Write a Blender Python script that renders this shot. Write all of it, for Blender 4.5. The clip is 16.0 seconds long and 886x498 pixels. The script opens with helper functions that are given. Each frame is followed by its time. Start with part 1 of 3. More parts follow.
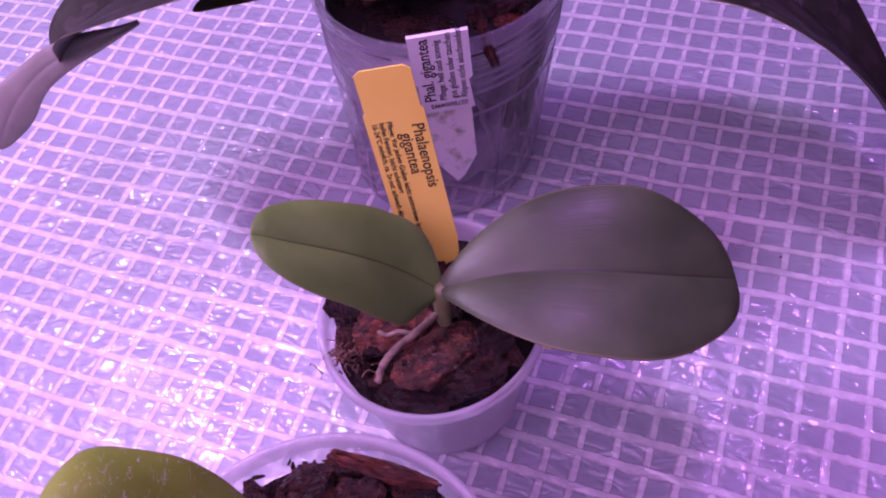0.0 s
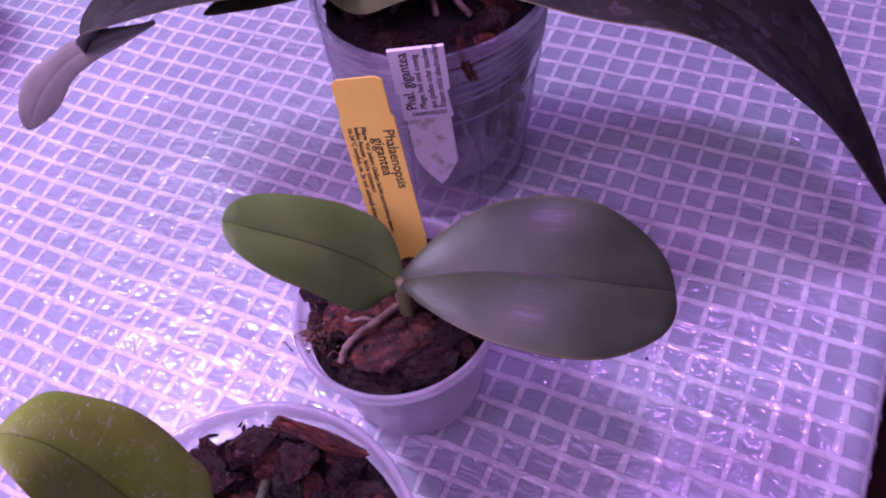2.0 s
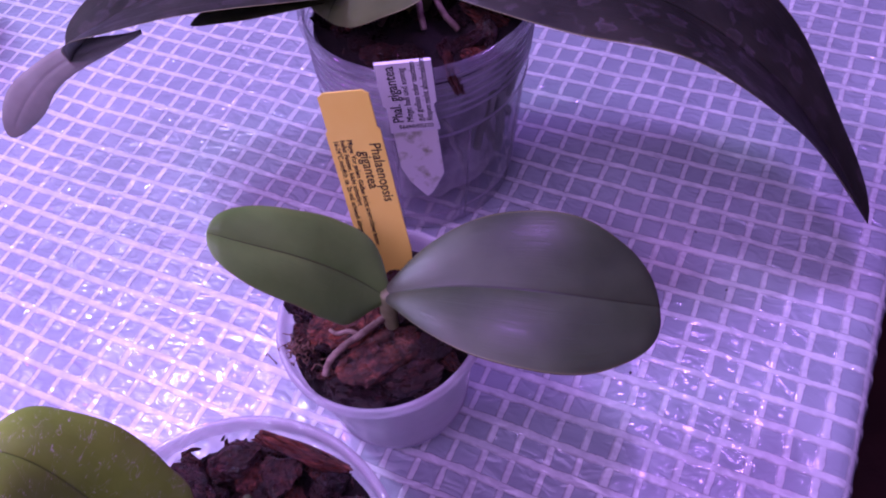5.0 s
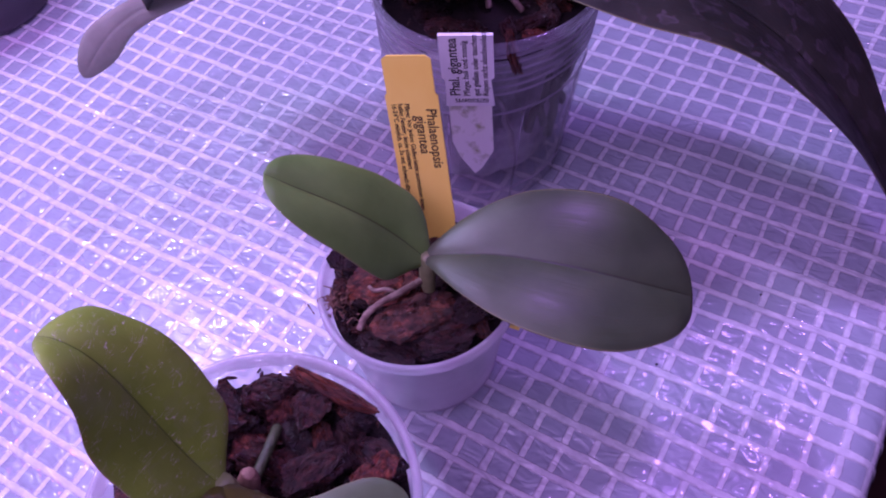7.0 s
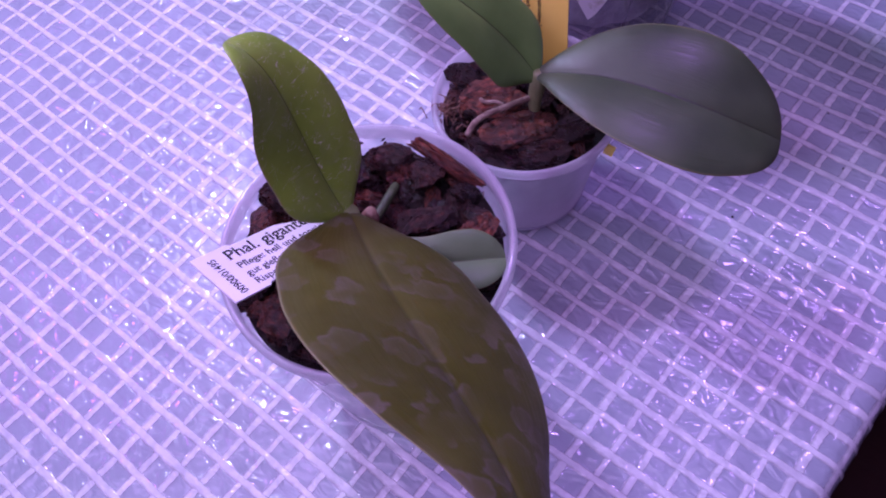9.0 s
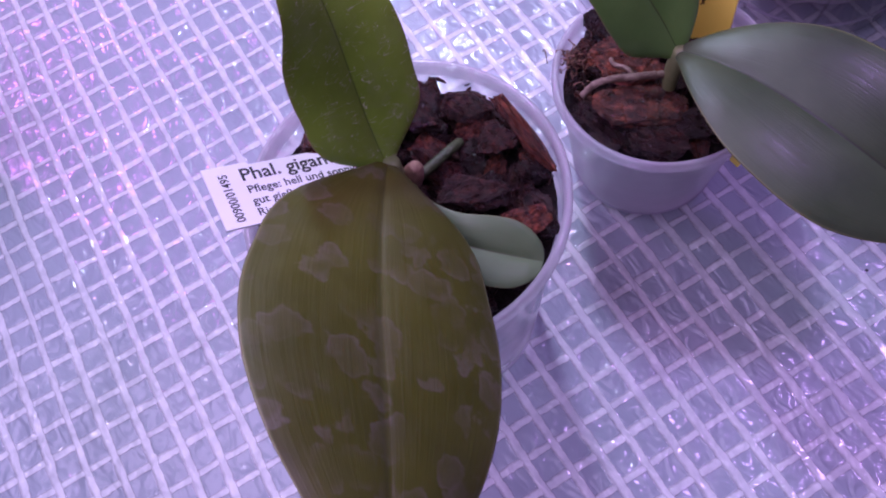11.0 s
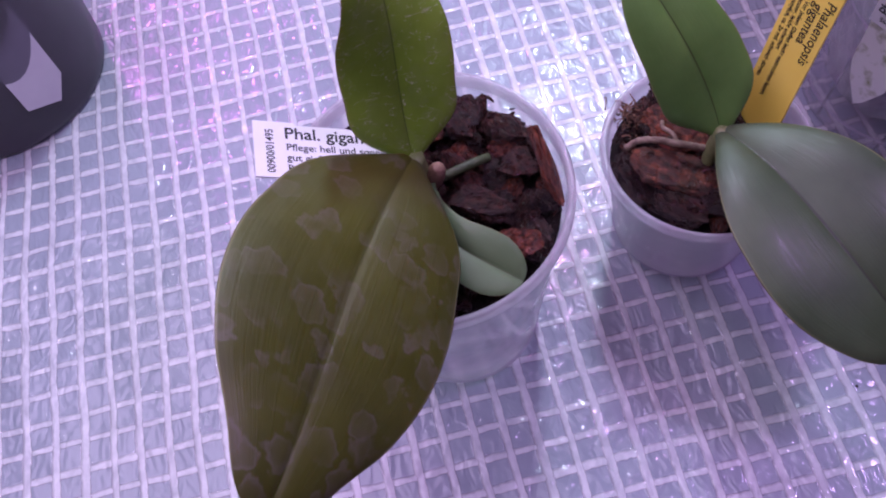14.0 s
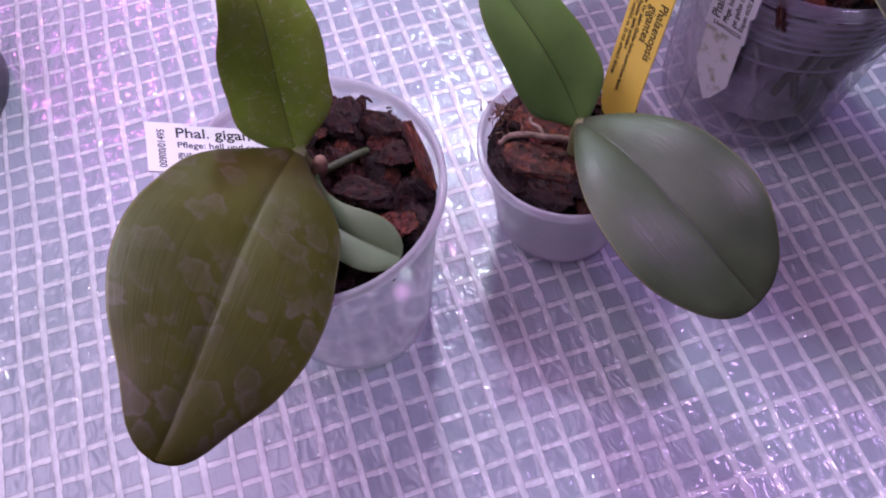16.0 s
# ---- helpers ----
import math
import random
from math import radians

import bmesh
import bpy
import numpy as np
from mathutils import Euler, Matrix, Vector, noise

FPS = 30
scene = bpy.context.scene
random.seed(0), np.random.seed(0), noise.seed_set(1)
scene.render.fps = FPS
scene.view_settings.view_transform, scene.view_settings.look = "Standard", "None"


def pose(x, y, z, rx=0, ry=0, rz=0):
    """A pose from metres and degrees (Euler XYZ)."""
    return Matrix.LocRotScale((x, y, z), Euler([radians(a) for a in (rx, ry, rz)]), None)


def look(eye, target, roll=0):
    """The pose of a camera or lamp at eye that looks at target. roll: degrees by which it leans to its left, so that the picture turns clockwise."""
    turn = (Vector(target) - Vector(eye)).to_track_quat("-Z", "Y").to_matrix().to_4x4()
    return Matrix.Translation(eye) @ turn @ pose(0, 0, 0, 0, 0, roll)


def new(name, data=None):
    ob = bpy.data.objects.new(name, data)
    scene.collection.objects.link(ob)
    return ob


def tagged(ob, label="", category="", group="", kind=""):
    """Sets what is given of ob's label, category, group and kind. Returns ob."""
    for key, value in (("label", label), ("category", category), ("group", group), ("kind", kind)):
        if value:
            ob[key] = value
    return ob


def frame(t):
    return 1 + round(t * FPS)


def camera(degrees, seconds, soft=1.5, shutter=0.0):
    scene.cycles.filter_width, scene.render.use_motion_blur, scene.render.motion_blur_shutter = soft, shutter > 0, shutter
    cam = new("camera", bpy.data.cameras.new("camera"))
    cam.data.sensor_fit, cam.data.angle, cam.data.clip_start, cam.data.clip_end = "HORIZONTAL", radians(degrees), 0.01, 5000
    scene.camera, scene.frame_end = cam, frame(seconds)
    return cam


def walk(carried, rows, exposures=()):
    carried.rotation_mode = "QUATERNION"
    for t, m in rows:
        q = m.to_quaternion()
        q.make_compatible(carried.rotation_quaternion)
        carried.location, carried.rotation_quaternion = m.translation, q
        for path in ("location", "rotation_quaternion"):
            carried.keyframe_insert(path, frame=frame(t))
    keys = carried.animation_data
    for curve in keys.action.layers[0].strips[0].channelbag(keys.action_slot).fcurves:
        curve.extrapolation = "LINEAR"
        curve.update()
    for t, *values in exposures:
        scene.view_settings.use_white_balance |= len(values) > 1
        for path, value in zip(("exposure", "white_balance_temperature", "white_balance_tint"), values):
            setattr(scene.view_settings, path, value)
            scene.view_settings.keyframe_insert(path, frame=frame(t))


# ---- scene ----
import itertools

cam = camera(54.9, 16.0, soft=2.0)
PATH = [
    (0, (-0.02842, -0.11110, 0.25426), (-0.08459, -0.01271, 0.08945), -13.07),
    (0.5, (-0.01507, -0.11672, 0.25456), (-0.07387, -0.02109, 0.08904), -12.18),
    (1, (-0.00512, -0.11403, 0.25726), (-0.06561, -0.02314, 0.08969), -11.71),
    (1.5, (-0.00190, -0.11391, 0.26727), (-0.06945, -0.01832, 0.10510), -12.06),
    (2, (0.00036, -0.11240, 0.26822), (-0.06624, -0.01856, 0.10463), -13.89),
    (2.5, (0.00029, -0.10801, 0.26682), (-0.06392, -0.01195, 0.10357), -12.65),
    (3, (-0.00059, -0.11062, 0.26868), (-0.06387, -0.01446, 0.10513), -12.20),
    (3.5, (-0.00218, -0.10896, 0.26770), (-0.06688, -0.01273, 0.10474), -13.10),
    (4, (-0.00058, -0.10987, 0.26824), (-0.06480, -0.01493, 0.10435), -12.74),
    (4.2, (-0.00071, -0.10945, 0.26898), (-0.06461, -0.01358, 0.10550), -12.31),
    (6.3, (0.00439, -0.12072, 0.26968), (-0.06279, -0.02548, 0.10715), -9.82),
    (6.5, (0.00506, -0.12259, 0.27222), (-0.06364, -0.02695, 0.11056), -8.86),
    (7, (0.00434, -0.12377, 0.26897), (-0.06750, -0.03009, 0.10752), -9.18),
    (7.5, (0.00861, -0.12739, 0.26729), (-0.06440, -0.04102, 0.10233), -8.80),
    (8, (0.01055, -0.13716, 0.26975), (-0.06311, -0.05403, 0.10343), -8.17),
    (8.5, (0.01215, -0.15520, 0.27039), (-0.06345, -0.07715, 0.10248), -7.87),
    (9, (0.01990, -0.16676, 0.27150), (-0.05643, -0.09486, 0.10119), -9.00),
    (9.2, (0.02553, -0.16894, 0.27119), (-0.05087, -0.10108, 0.09926), -10.41),
    (11.3, (0.01175, -0.11207, 0.25827), (-0.07442, -0.09518, 0.07858), -13.23),
    (11.5, (0.00685, -0.10767, 0.25757), (-0.08064, -0.09580, 0.07811), -11.37),
    (12, (-0.00727, -0.10348, 0.24955), (-0.09141, -0.10203, 0.06811), -13.61),
    (12.5, (-0.00966, -0.10029, 0.24713), (-0.08889, -0.10301, 0.06352), -17.34),
    (13, (0.00084, -0.09979, 0.25438), (-0.08227, -0.09878, 0.07247), -14.59),
    (13.5, (0.02109, -0.10234, 0.26521), (-0.06605, -0.10104, 0.08520), -13.90),
    (14, (0.03697, -0.10133, 0.27444), (-0.05638, -0.09719, 0.09761), -11.66),
    (14.5, (0.05097, -0.10144, 0.27768), (-0.04623, -0.09234, 0.10312), -9.34),
    (15, (0.05403, -0.09893, 0.28016), (-0.04283, -0.08550, 0.10570), -8.69),
    (15.5, (0.05886, -0.09638, 0.28089), (-0.03737, -0.07981, 0.10635), -7.52),
    (16, (0.06339, -0.09249, 0.28586), (-0.03291, -0.07140, 0.11184), -5.79),
]
EXPOSURES = [(0.0, 0.2, 6400, 90), (1.0, 0.2, 6300, 77), (1.5, 0.2, 6215, 66), (2.5, 0.18, 5780, 66), (3.5, 0.15, 5560, 67), (7.0, 0.12, 5560, 62), (9.0, 0.1, 5500, 43), (11.5, 0.14, 5780, 10), (12.5, 0.14, 5830, 5), (14.5, 0.26, 6200, 1), (16.0, 0.30, 6480, 0)]
walk(cam, [(t, look(eye, target, roll)) for t, eye, target, roll in PATH], EXPOSURES)

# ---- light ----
# Even violet ambient, added as fill around the whole scene.
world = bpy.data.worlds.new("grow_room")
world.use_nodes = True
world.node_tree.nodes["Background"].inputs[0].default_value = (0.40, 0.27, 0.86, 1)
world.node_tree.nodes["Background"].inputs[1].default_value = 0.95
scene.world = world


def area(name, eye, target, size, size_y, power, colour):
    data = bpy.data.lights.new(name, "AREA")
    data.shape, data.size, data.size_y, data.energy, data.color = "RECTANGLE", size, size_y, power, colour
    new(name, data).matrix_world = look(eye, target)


# Small lamps sit where glints point; the 0.50 panel is added soft fill.
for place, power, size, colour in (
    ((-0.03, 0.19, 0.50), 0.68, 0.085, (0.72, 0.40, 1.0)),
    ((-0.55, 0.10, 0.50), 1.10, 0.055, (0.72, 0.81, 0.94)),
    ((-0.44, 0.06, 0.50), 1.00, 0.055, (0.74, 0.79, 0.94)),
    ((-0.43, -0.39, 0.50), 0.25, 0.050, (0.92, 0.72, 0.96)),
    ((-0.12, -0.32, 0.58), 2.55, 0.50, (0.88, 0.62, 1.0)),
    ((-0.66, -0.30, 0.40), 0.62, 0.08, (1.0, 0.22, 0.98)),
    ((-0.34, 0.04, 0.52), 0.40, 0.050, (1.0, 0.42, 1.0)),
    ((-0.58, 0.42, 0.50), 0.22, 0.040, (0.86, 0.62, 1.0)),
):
    area("grow_or_fill_lamp", place, (place[0] + 0.3 * (-0.1 - place[0]), place[1] + 0.3 * (0.0 - place[1]), 0.0), size, size, power, colour)


# ---- materials ----
def material(name, colour, rough=0.5, metal=0.0):
    m = bpy.data.materials.new(name)
    m.use_nodes = True
    b = m.node_tree.nodes["Principled BSDF"]
    b.inputs["Base Color"].default_value = (*colour, 1)
    b.inputs["Roughness"].default_value = rough
    b.inputs["Metallic"].default_value = metal
    return m


def node(m, kind, **values):
    n = m.node_tree.nodes.new(kind)
    for key, value in values.items():
        n.inputs[key.replace("_", " ")].default_value = value
    return n


def link(m, a, b):
    m.node_tree.links.new(a, b)


def coords(m, scale=(1, 1, 1), out="Object"):
    c, mp = node(m, "ShaderNodeTexCoord"), node(m, "ShaderNodeMapping")
    mp.inputs["Scale"].default_value = scale
    link(m, c.outputs[out], mp.inputs["Vector"])
    return mp.outputs["Vector"]


def noise_tex(m, vec, scale, detail=4.0, rough=0.55):
    n = node(m, "ShaderNodeTexNoise", Scale=scale, Detail=detail, Roughness=rough)
    link(m, vec, n.inputs["Vector"])
    return n.outputs["Fac"]


def ramp(m, fac, stops):
    r = node(m, "ShaderNodeValToRGB")
    while len(r.color_ramp.elements) < len(stops):
        r.color_ramp.elements.new(0.5)
    for e, (p, c) in zip(r.color_ramp.elements, stops):
        e.position, e.color = p, (*c, 1)
    link(m, fac, r.inputs["Fac"])
    return r.outputs["Color"]


def mix(m, fac, a, b, mode="MIX"):
    n = m.node_tree.nodes.new("ShaderNodeMix")
    n.data_type, n.blend_type = "RGBA", mode
    socks = [s for s in n.inputs if s.enabled]
    for sock, v in zip(socks, (fac, a, b)):
        if hasattr(v, "is_linked"):
            link(m, v, sock)
        elif isinstance(v, tuple):
            sock.default_value = (*v, 1)
        else:
            sock.default_value = v
    return [s for s in n.outputs if s.enabled][0]


def bump(m, height, strength, distance):
    n = node(m, "ShaderNodeBump", Strength=strength, Distance=distance)
    link(m, height, n.inputs["Height"])
    link(m, n.outputs["Normal"], m.node_tree.nodes["Principled BSDF"].inputs["Normal"])
    return n


def bsdf(m):
    return m.node_tree.nodes["Principled BSDF"].inputs


def crumple(m, v, least, most, dull):
    """A clear glossy skin over the weave, creased everywhere but more in some patches."""
    creases = node(m, "ShaderNodeTexNoise", Scale=120.0, Detail=1.0, Roughness=0.4, Distortion=1.1)
    link(m, coords(m, (1, 1.7, 1)), creases.inputs["Vector"])
    fine = noise_tex(m, coords(m, (1.4, 1, 1)), 330, 0.5)
    height = mix(m, 0.06, creases.outputs["Fac"], fine)
    patches = ramp(m, noise_tex(m, v, 9, 2.0), [(0.34, (least,) * 3), (0.58, (most,) * 3)])
    for socket, distance in (("Normal", 0.0008), ("Coat Normal", 0.0022)):
        b = node(m, "ShaderNodeBump", Strength=1.0, Distance=distance)
        link(m, height, b.inputs["Height"])
        link(m, patches, b.inputs["Strength"])
        link(m, b.outputs["Normal"], bsdf(m)[socket])
    bsdf(m)["Coat Weight"].default_value = 0.9
    bsdf(m)["Coat Roughness"].default_value = 0.02
    bsdf(m)["Specular IOR Level"].default_value = 0.25
    bsdf(m)["Coat IOR"].default_value = 1.5
    link(m, ramp(m, noise_tex(m, v, 60), [(0.35, (dull - 0.04,) * 3), (0.7, (dull + 0.05,) * 3)]), bsdf(m)["Roughness"])


FILM_TONES = [(0.3, (0.29, 0.335, 0.395)), (0.7, (0.36, 0.405, 0.47))]


def film_material():
    m = material("greenhouse_film", (0.33, 0.36, 0.46), 0.3)
    v = coords(m)
    link(m, ramp(m, noise_tex(m, v, 30, 5), FILM_TONES), bsdf(m)["Base Color"])
    crumple(m, v, 0.40, 1.0, 0.34)
    return m


def thread_material():
    """Flat woven bands whose fibres thin out towards both edges."""
    m = material("woven_thread", (0.75, 0.75, 0.8), 0.4)
    v = coords(m)
    sep = node(m, "ShaderNodeSeparateXYZ")
    link(m, coords(m, out="UV"), sep.inputs[0])
    fray = node(m, "ShaderNodeMath")
    fray.operation = "MULTIPLY_ADD"
    fray.inputs[1].default_value = 0.30
    link(m, noise_tex(m, v, 520, 3), fray.inputs[0])
    link(m, sep.outputs[0], fray.inputs[2])
    cover = ramp(m, fray.outputs[0], [(0.06, (0, 0, 0)), (0.44, (1, 1, 1)), (0.86, (1, 1, 1)), (1.24, (0, 0, 0))])
    fibres = ramp(m, noise_tex(m, v, 190, 4), [(0.3, (0.50, 0.53, 0.57)), (0.7, (0.72, 0.74, 0.77))])
    link(m, fibres, bsdf(m)["Base Color"])
    gap, woven = node(m, "ShaderNodeBsdfTransparent"), node(m, "ShaderNodeMixShader")
    link(m, cover, woven.inputs["Fac"])
    link(m, gap.outputs[0], woven.inputs[1])
    link(m, m.node_tree.nodes["Principled BSDF"].outputs[0], woven.inputs[2])
    link(m, woven.outputs[0], m.node_tree.nodes["Material Output"].inputs["Surface"])
    crumple(m, v, 0.40, 1.0, 0.42)
    return m


def leaf_material(name, dark, light, rib, spots=0.0, rough=0.36, edge=(0.20, 0.21, 0.09), gloss=0.38, cracks=0.0):
    m = material(name, dark, rough)
    uv = coords(m, (1, 1, 1), "UV")
    ob = coords(m)
    colour = ramp(m, noise_tex(m, ob, 38, 5), [(0.30, tuple(0.82 * c for c in dark)), (0.50, tuple((a + b) / 2 for a, b in zip(dark, light))), (0.70, tuple(1.12 * c for c in light))])
    # fine lengthwise veins
    streak = noise_tex(m, coords(m, (70, 5.0, 1), "UV"), 1.0, 5)
    colour = mix(m, 0.12, colour, ramp(m, streak, [(0.35, dark), (0.7, light)]))
    sep = node(m, "ShaderNodeSeparateXYZ")
    link(m, uv, sep.inputs[0])
    off = m.node_tree.nodes.new("ShaderNodeMath")
    off.operation = "SUBTRACT"
    off.inputs[1].default_value = 0.5
    link(m, sep.outputs[0], off.inputs[0])
    absolute = m.node_tree.nodes.new("ShaderNodeMath")
    absolute.operation = "ABSOLUTE"
    link(m, off.outputs[0], absolute.inputs[0])
    mid = ramp(m, absolute.outputs[0], [(0.003, (1, 1, 1)), (0.010, (0, 0, 0))])
    colour = mix(m, mid, colour, rib)
    margin = ramp(m, absolute.outputs[0], [(0.486, (0, 0, 0)), (0.499, (1, 1, 1))])
    colour = mix(m, margin, colour, edge)
    # fine pale freckles
    freckle = ramp(m, noise_tex(m, ob, 900, 2), [(0.60, (0, 0, 0)), (0.72, (0.22,) * 3)])
    colour = mix(m, freckle, colour, light)
    if spots:
        # dried water drops: faint pale discs with brighter rims, some half washed away
        bend = node(m, "ShaderNodeTexNoise", Scale=260.0, Detail=2.0)
        link(m, ob, bend.inputs["Vector"])
        moved = mix(m, 0.0058, ob, bend.outputs["Color"], "ADD")
        drops = node(m, "ShaderNodeTexVoronoi", Scale=135.0, Randomness=1.0)
        link(m, moved, drops.inputs["Vector"])
        rims = ramp(m, drops.outputs["Distance"], [(0.0, (0.12 * spots,) * 3), (0.28, (0.15 * spots,) * 3), (0.42, (0.34 * spots,) * 3), (0.50, (0, 0, 0))])
        gate = ramp(m, noise_tex(m, ob, 90, 2), [(0.38, (0.05,) * 3), (0.66, (1, 1, 1))])
        colour = mix(m, mix(m, 1.0, rims, gate, "MULTIPLY"), colour, (0.34, 0.26, 0.32))
    if cracks:
        # short dry cracks across the blade
        lines = node(m, "ShaderNodeTexNoise", Scale=1.0, Detail=2.0, Roughness=0.6, Distortion=0.5)
        link(m, coords(m, (5, 34, 1), "UV"), lines.inputs["Vector"])
        scratch = ramp(m, lines.outputs["Fac"], [(0.488, (0, 0, 0)), (0.500, (cracks,) * 3), (0.512, (0, 0, 0))])
        some = ramp(m, noise_tex(m, coords(m, (9, 16, 1), "UV"), 1.0, 2), [(0.50, (0, 0, 0)), (0.56, (1, 1, 1))])
        colour = mix(m, mix(m, 1.0, scratch, some, "MULTIPLY"), colour, (0.55, 0.54, 0.44))
    link(m, colour, bsdf(m)["Base Color"])
    rr = ramp(m, mix(m, 0.5, noise_tex(m, ob, 70, 4), streak), [(0.36, (rough - 0.09,) * 3), (0.62, (rough + 0.13,) * 3)])
    link(m, rr, bsdf(m)["Roughness"])
    bump(m, mix(m, 0.4, streak, noise_tex(m, ob, 240, 4)), 0.13, 0.0012)
    bsdf(m)["Specular IOR Level"].default_value = gloss
    bsdf(m)["Subsurface Weight"].default_value = 0.04
    bsdf(m)["Subsurface Scale"].default_value = 0.002
    return m


def bark_material(name, red):
    m = material(name, (0.1, 0.04, 0.03), 0.6)
    v = coords(m, (1, 1, 2.6))
    info = node(m, "ShaderNodeObjectInfo")
    tone = ramp(m, info.outputs["Random"], [(0.0, (0.018, 0.009, 0.008)), (0.45, (0.042, 0.016, 0.013)), (0.8, (0.080, 0.028, 0.021)), (1.0, (0.17, 0.058, 0.036))])
    if red:
        tone = mix(m, 0.8, tone, red)
    grain = ramp(m, noise_tex(m, v, 3.2, 8, 0.68), [(0.38, (0.10, 0.09, 0.09)), (0.52, (0.66, 0.62, 0.60)), (0.68, (2.1, 1.9, 1.75))])
    link(m, mix(m, 1.0, tone, grain, "MULTIPLY"), bsdf(m)["Base Color"])
    link(m, ramp(m, noise_tex(m, v, 2.2, 3), [(0.35, (0.16,) * 3), (0.65, (0.50,) * 3)]), bsdf(m)["Roughness"])
    bump(m, mix(m, 0.5, noise_tex(m, coords(m, (1, 2.5, 4)), 2.6, 7, 0.72), noise_tex(m, v, 11, 4)), 0.9, 0.0022)
    return m


def pot_material(name, colour, clear, rough=0.22):
    m = material(name, colour, rough)
    v = coords(m)
    link(m, ramp(m, noise_tex(m, v, 45, 4), [(0.3, tuple(c * 0.86 for c in colour)), (0.7, colour)]), bsdf(m)["Base Color"])
    bump(m, noise_tex(m, coords(m, (1, 1, 0.25)), 150, 3), 0.12, 0.001)
    see = node(m, "ShaderNodeBsdfTransparent")
    through_light = node(m, "ShaderNodeBsdfTranslucent")
    through_light.inputs["Color"].default_value = (*colour, 1)
    milky, both = node(m, "ShaderNodeMixShader"), node(m, "ShaderNodeMixShader")
    milky.inputs["Fac"].default_value = 0.70
    nt = m.node_tree
    link(m, nt.nodes["Principled BSDF"].outputs[0], milky.inputs[1])
    link(m, through_light.outputs[0], milky.inputs[2])
    dirt = ramp(m, noise_tex(m, v, 70, 4), [(0.35, (clear,) * 3), (0.75, (clear * 0.86,) * 3)])
    shine, facing, glassy = node(m, "ShaderNodeBsdfGlossy", Roughness=0.06), node(m, "ShaderNodeLayerWeight", Blend=0.5), node(m, "ShaderNodeMixShader")
    grazing = ramp(m, facing.outputs["Facing"], [(0.0, (0.05,) * 3), (0.4, (0.12,) * 3), (0.65, (0.26,) * 3), (1.0, (0.85,) * 3)])
    link(m, nt.nodes["Bump"].outputs["Normal"], shine.inputs["Normal"])
    link(m, grazing, glassy.inputs["Fac"])
    link(m, see.outputs[0], glassy.inputs[1])
    link(m, shine.outputs[0], glassy.inputs[2])
    link(m, dirt, both.inputs["Fac"])
    link(m, milky.outputs[0], both.inputs[1])
    link(m, glassy.outputs[0], both.inputs[2])
    link(m, both.outputs[0], nt.nodes["Material Output"].inputs["Surface"])
    return m


def mottled(name, a, b, scale, rough, bumpy=0.2, dist=0.001, lo=0.35, hi=0.68):
    m = material(name, a, rough)
    v = coords(m)
    n = noise_tex(m, v, scale, 5)
    link(m, ramp(m, n, [(lo, a), (hi, b)]), bsdf(m)["Base Color"])
    bump(m, noise_tex(m, v, scale * 5, 4), bumpy, dist)
    return m


FILM, THREAD = film_material(), thread_material()
LEAF_SMALL = leaf_material("leaf_grey_green", (0.044, 0.066, 0.031), (0.064, 0.091, 0.043), (0.026, 0.034, 0.015), 0.0, 0.40, gloss=0.44)
LEAF_SMALL_GREEN = leaf_material("leaf_mid_green", (0.088, 0.185, 0.036), (0.132, 0.25, 0.058), (0.050, 0.075, 0.020), 0.0, 0.42)
LEAF_OLIVE = leaf_material("leaf_olive", (0.049, 0.052, 0.005), (0.073, 0.076, 0.009), (0.058, 0.062, 0.010), 0.46, 0.40, gloss=0.5)
LEAF_YELLOW_GREEN = leaf_material("leaf_yellow_green", (0.165, 0.275, 0.026), (0.23, 0.36, 0.046), (0.085, 0.14, 0.018), 0.25, 0.40, cracks=0.8)
LEAF_PALE = leaf_material("leaf_pale_young", (0.080, 0.135, 0.055), (0.122, 0.182, 0.084), (0.08, 0.12, 0.045), 0.0, 0.4)
LEAF_DARK = leaf_material("leaf_dark_old", (0.016, 0.019, 0.013), (0.034, 0.035, 0.024), (0.010, 0.013, 0.007), 0.4, 0.44, gloss=0.28)
LEAF_DEEP_GREEN = leaf_material("leaf_deep_green", (0.050, 0.070, 0.020), (0.080, 0.105, 0.034), (0.016, 0.026, 0.008), 0.3, 0.66, gloss=0.15)
LEAF_GREY_TIP = leaf_material("leaf_pale_grey", (0.20, 0.22, 0.17), (0.28, 0.30, 0.24), (0.22, 0.24, 0.19), 0.0, 0.42)
LEAF_RED = leaf_material("leaf_dark_red", (0.12, 0.02, 0.02), (0.18, 0.04, 0.03), (0.06, 0.01, 0.01), 0.0, 0.4)
BARK, BARK_RED = bark_material("pine_bark", None), bark_material("red_pine_bark", (0.21, 0.066, 0.040))
# Near black, so that the bed also paints the shade between bark pieces.
SOIL_AND_GAP_SHADE = mottled("bark_dust_and_gap_shade", (0.007, 0.004, 0.004), (0.028, 0.013, 0.010), 300, 0.8, 1.0, 0.003)
POT_MILKY = pot_material("milky_plastic", (0.93, 0.92, 0.97), 0.52, 0.12)
POT_HAZY = pot_material("hazy_plastic", (0.92, 0.92, 0.96), 0.72, 0.10)
POT_CLEAR = pot_material("clear_plastic", (0.60, 0.58, 0.70), 0.91, 0.08)
# Milkier than the clear wall: the ridges' highlights are put into this colour.
RIDGE_HIGHLIGHT = pot_material("ridge_plastic_with_highlight", (0.80, 0.78, 0.90), 0.62, 0.10)
POT_GREY = pot_material("smoky_plastic", (0.30, 0.28, 0.34), 0.30, 0.3)
RIM = pot_material("rim_plastic", (0.94, 0.92, 0.98), 0.55, 0.15)
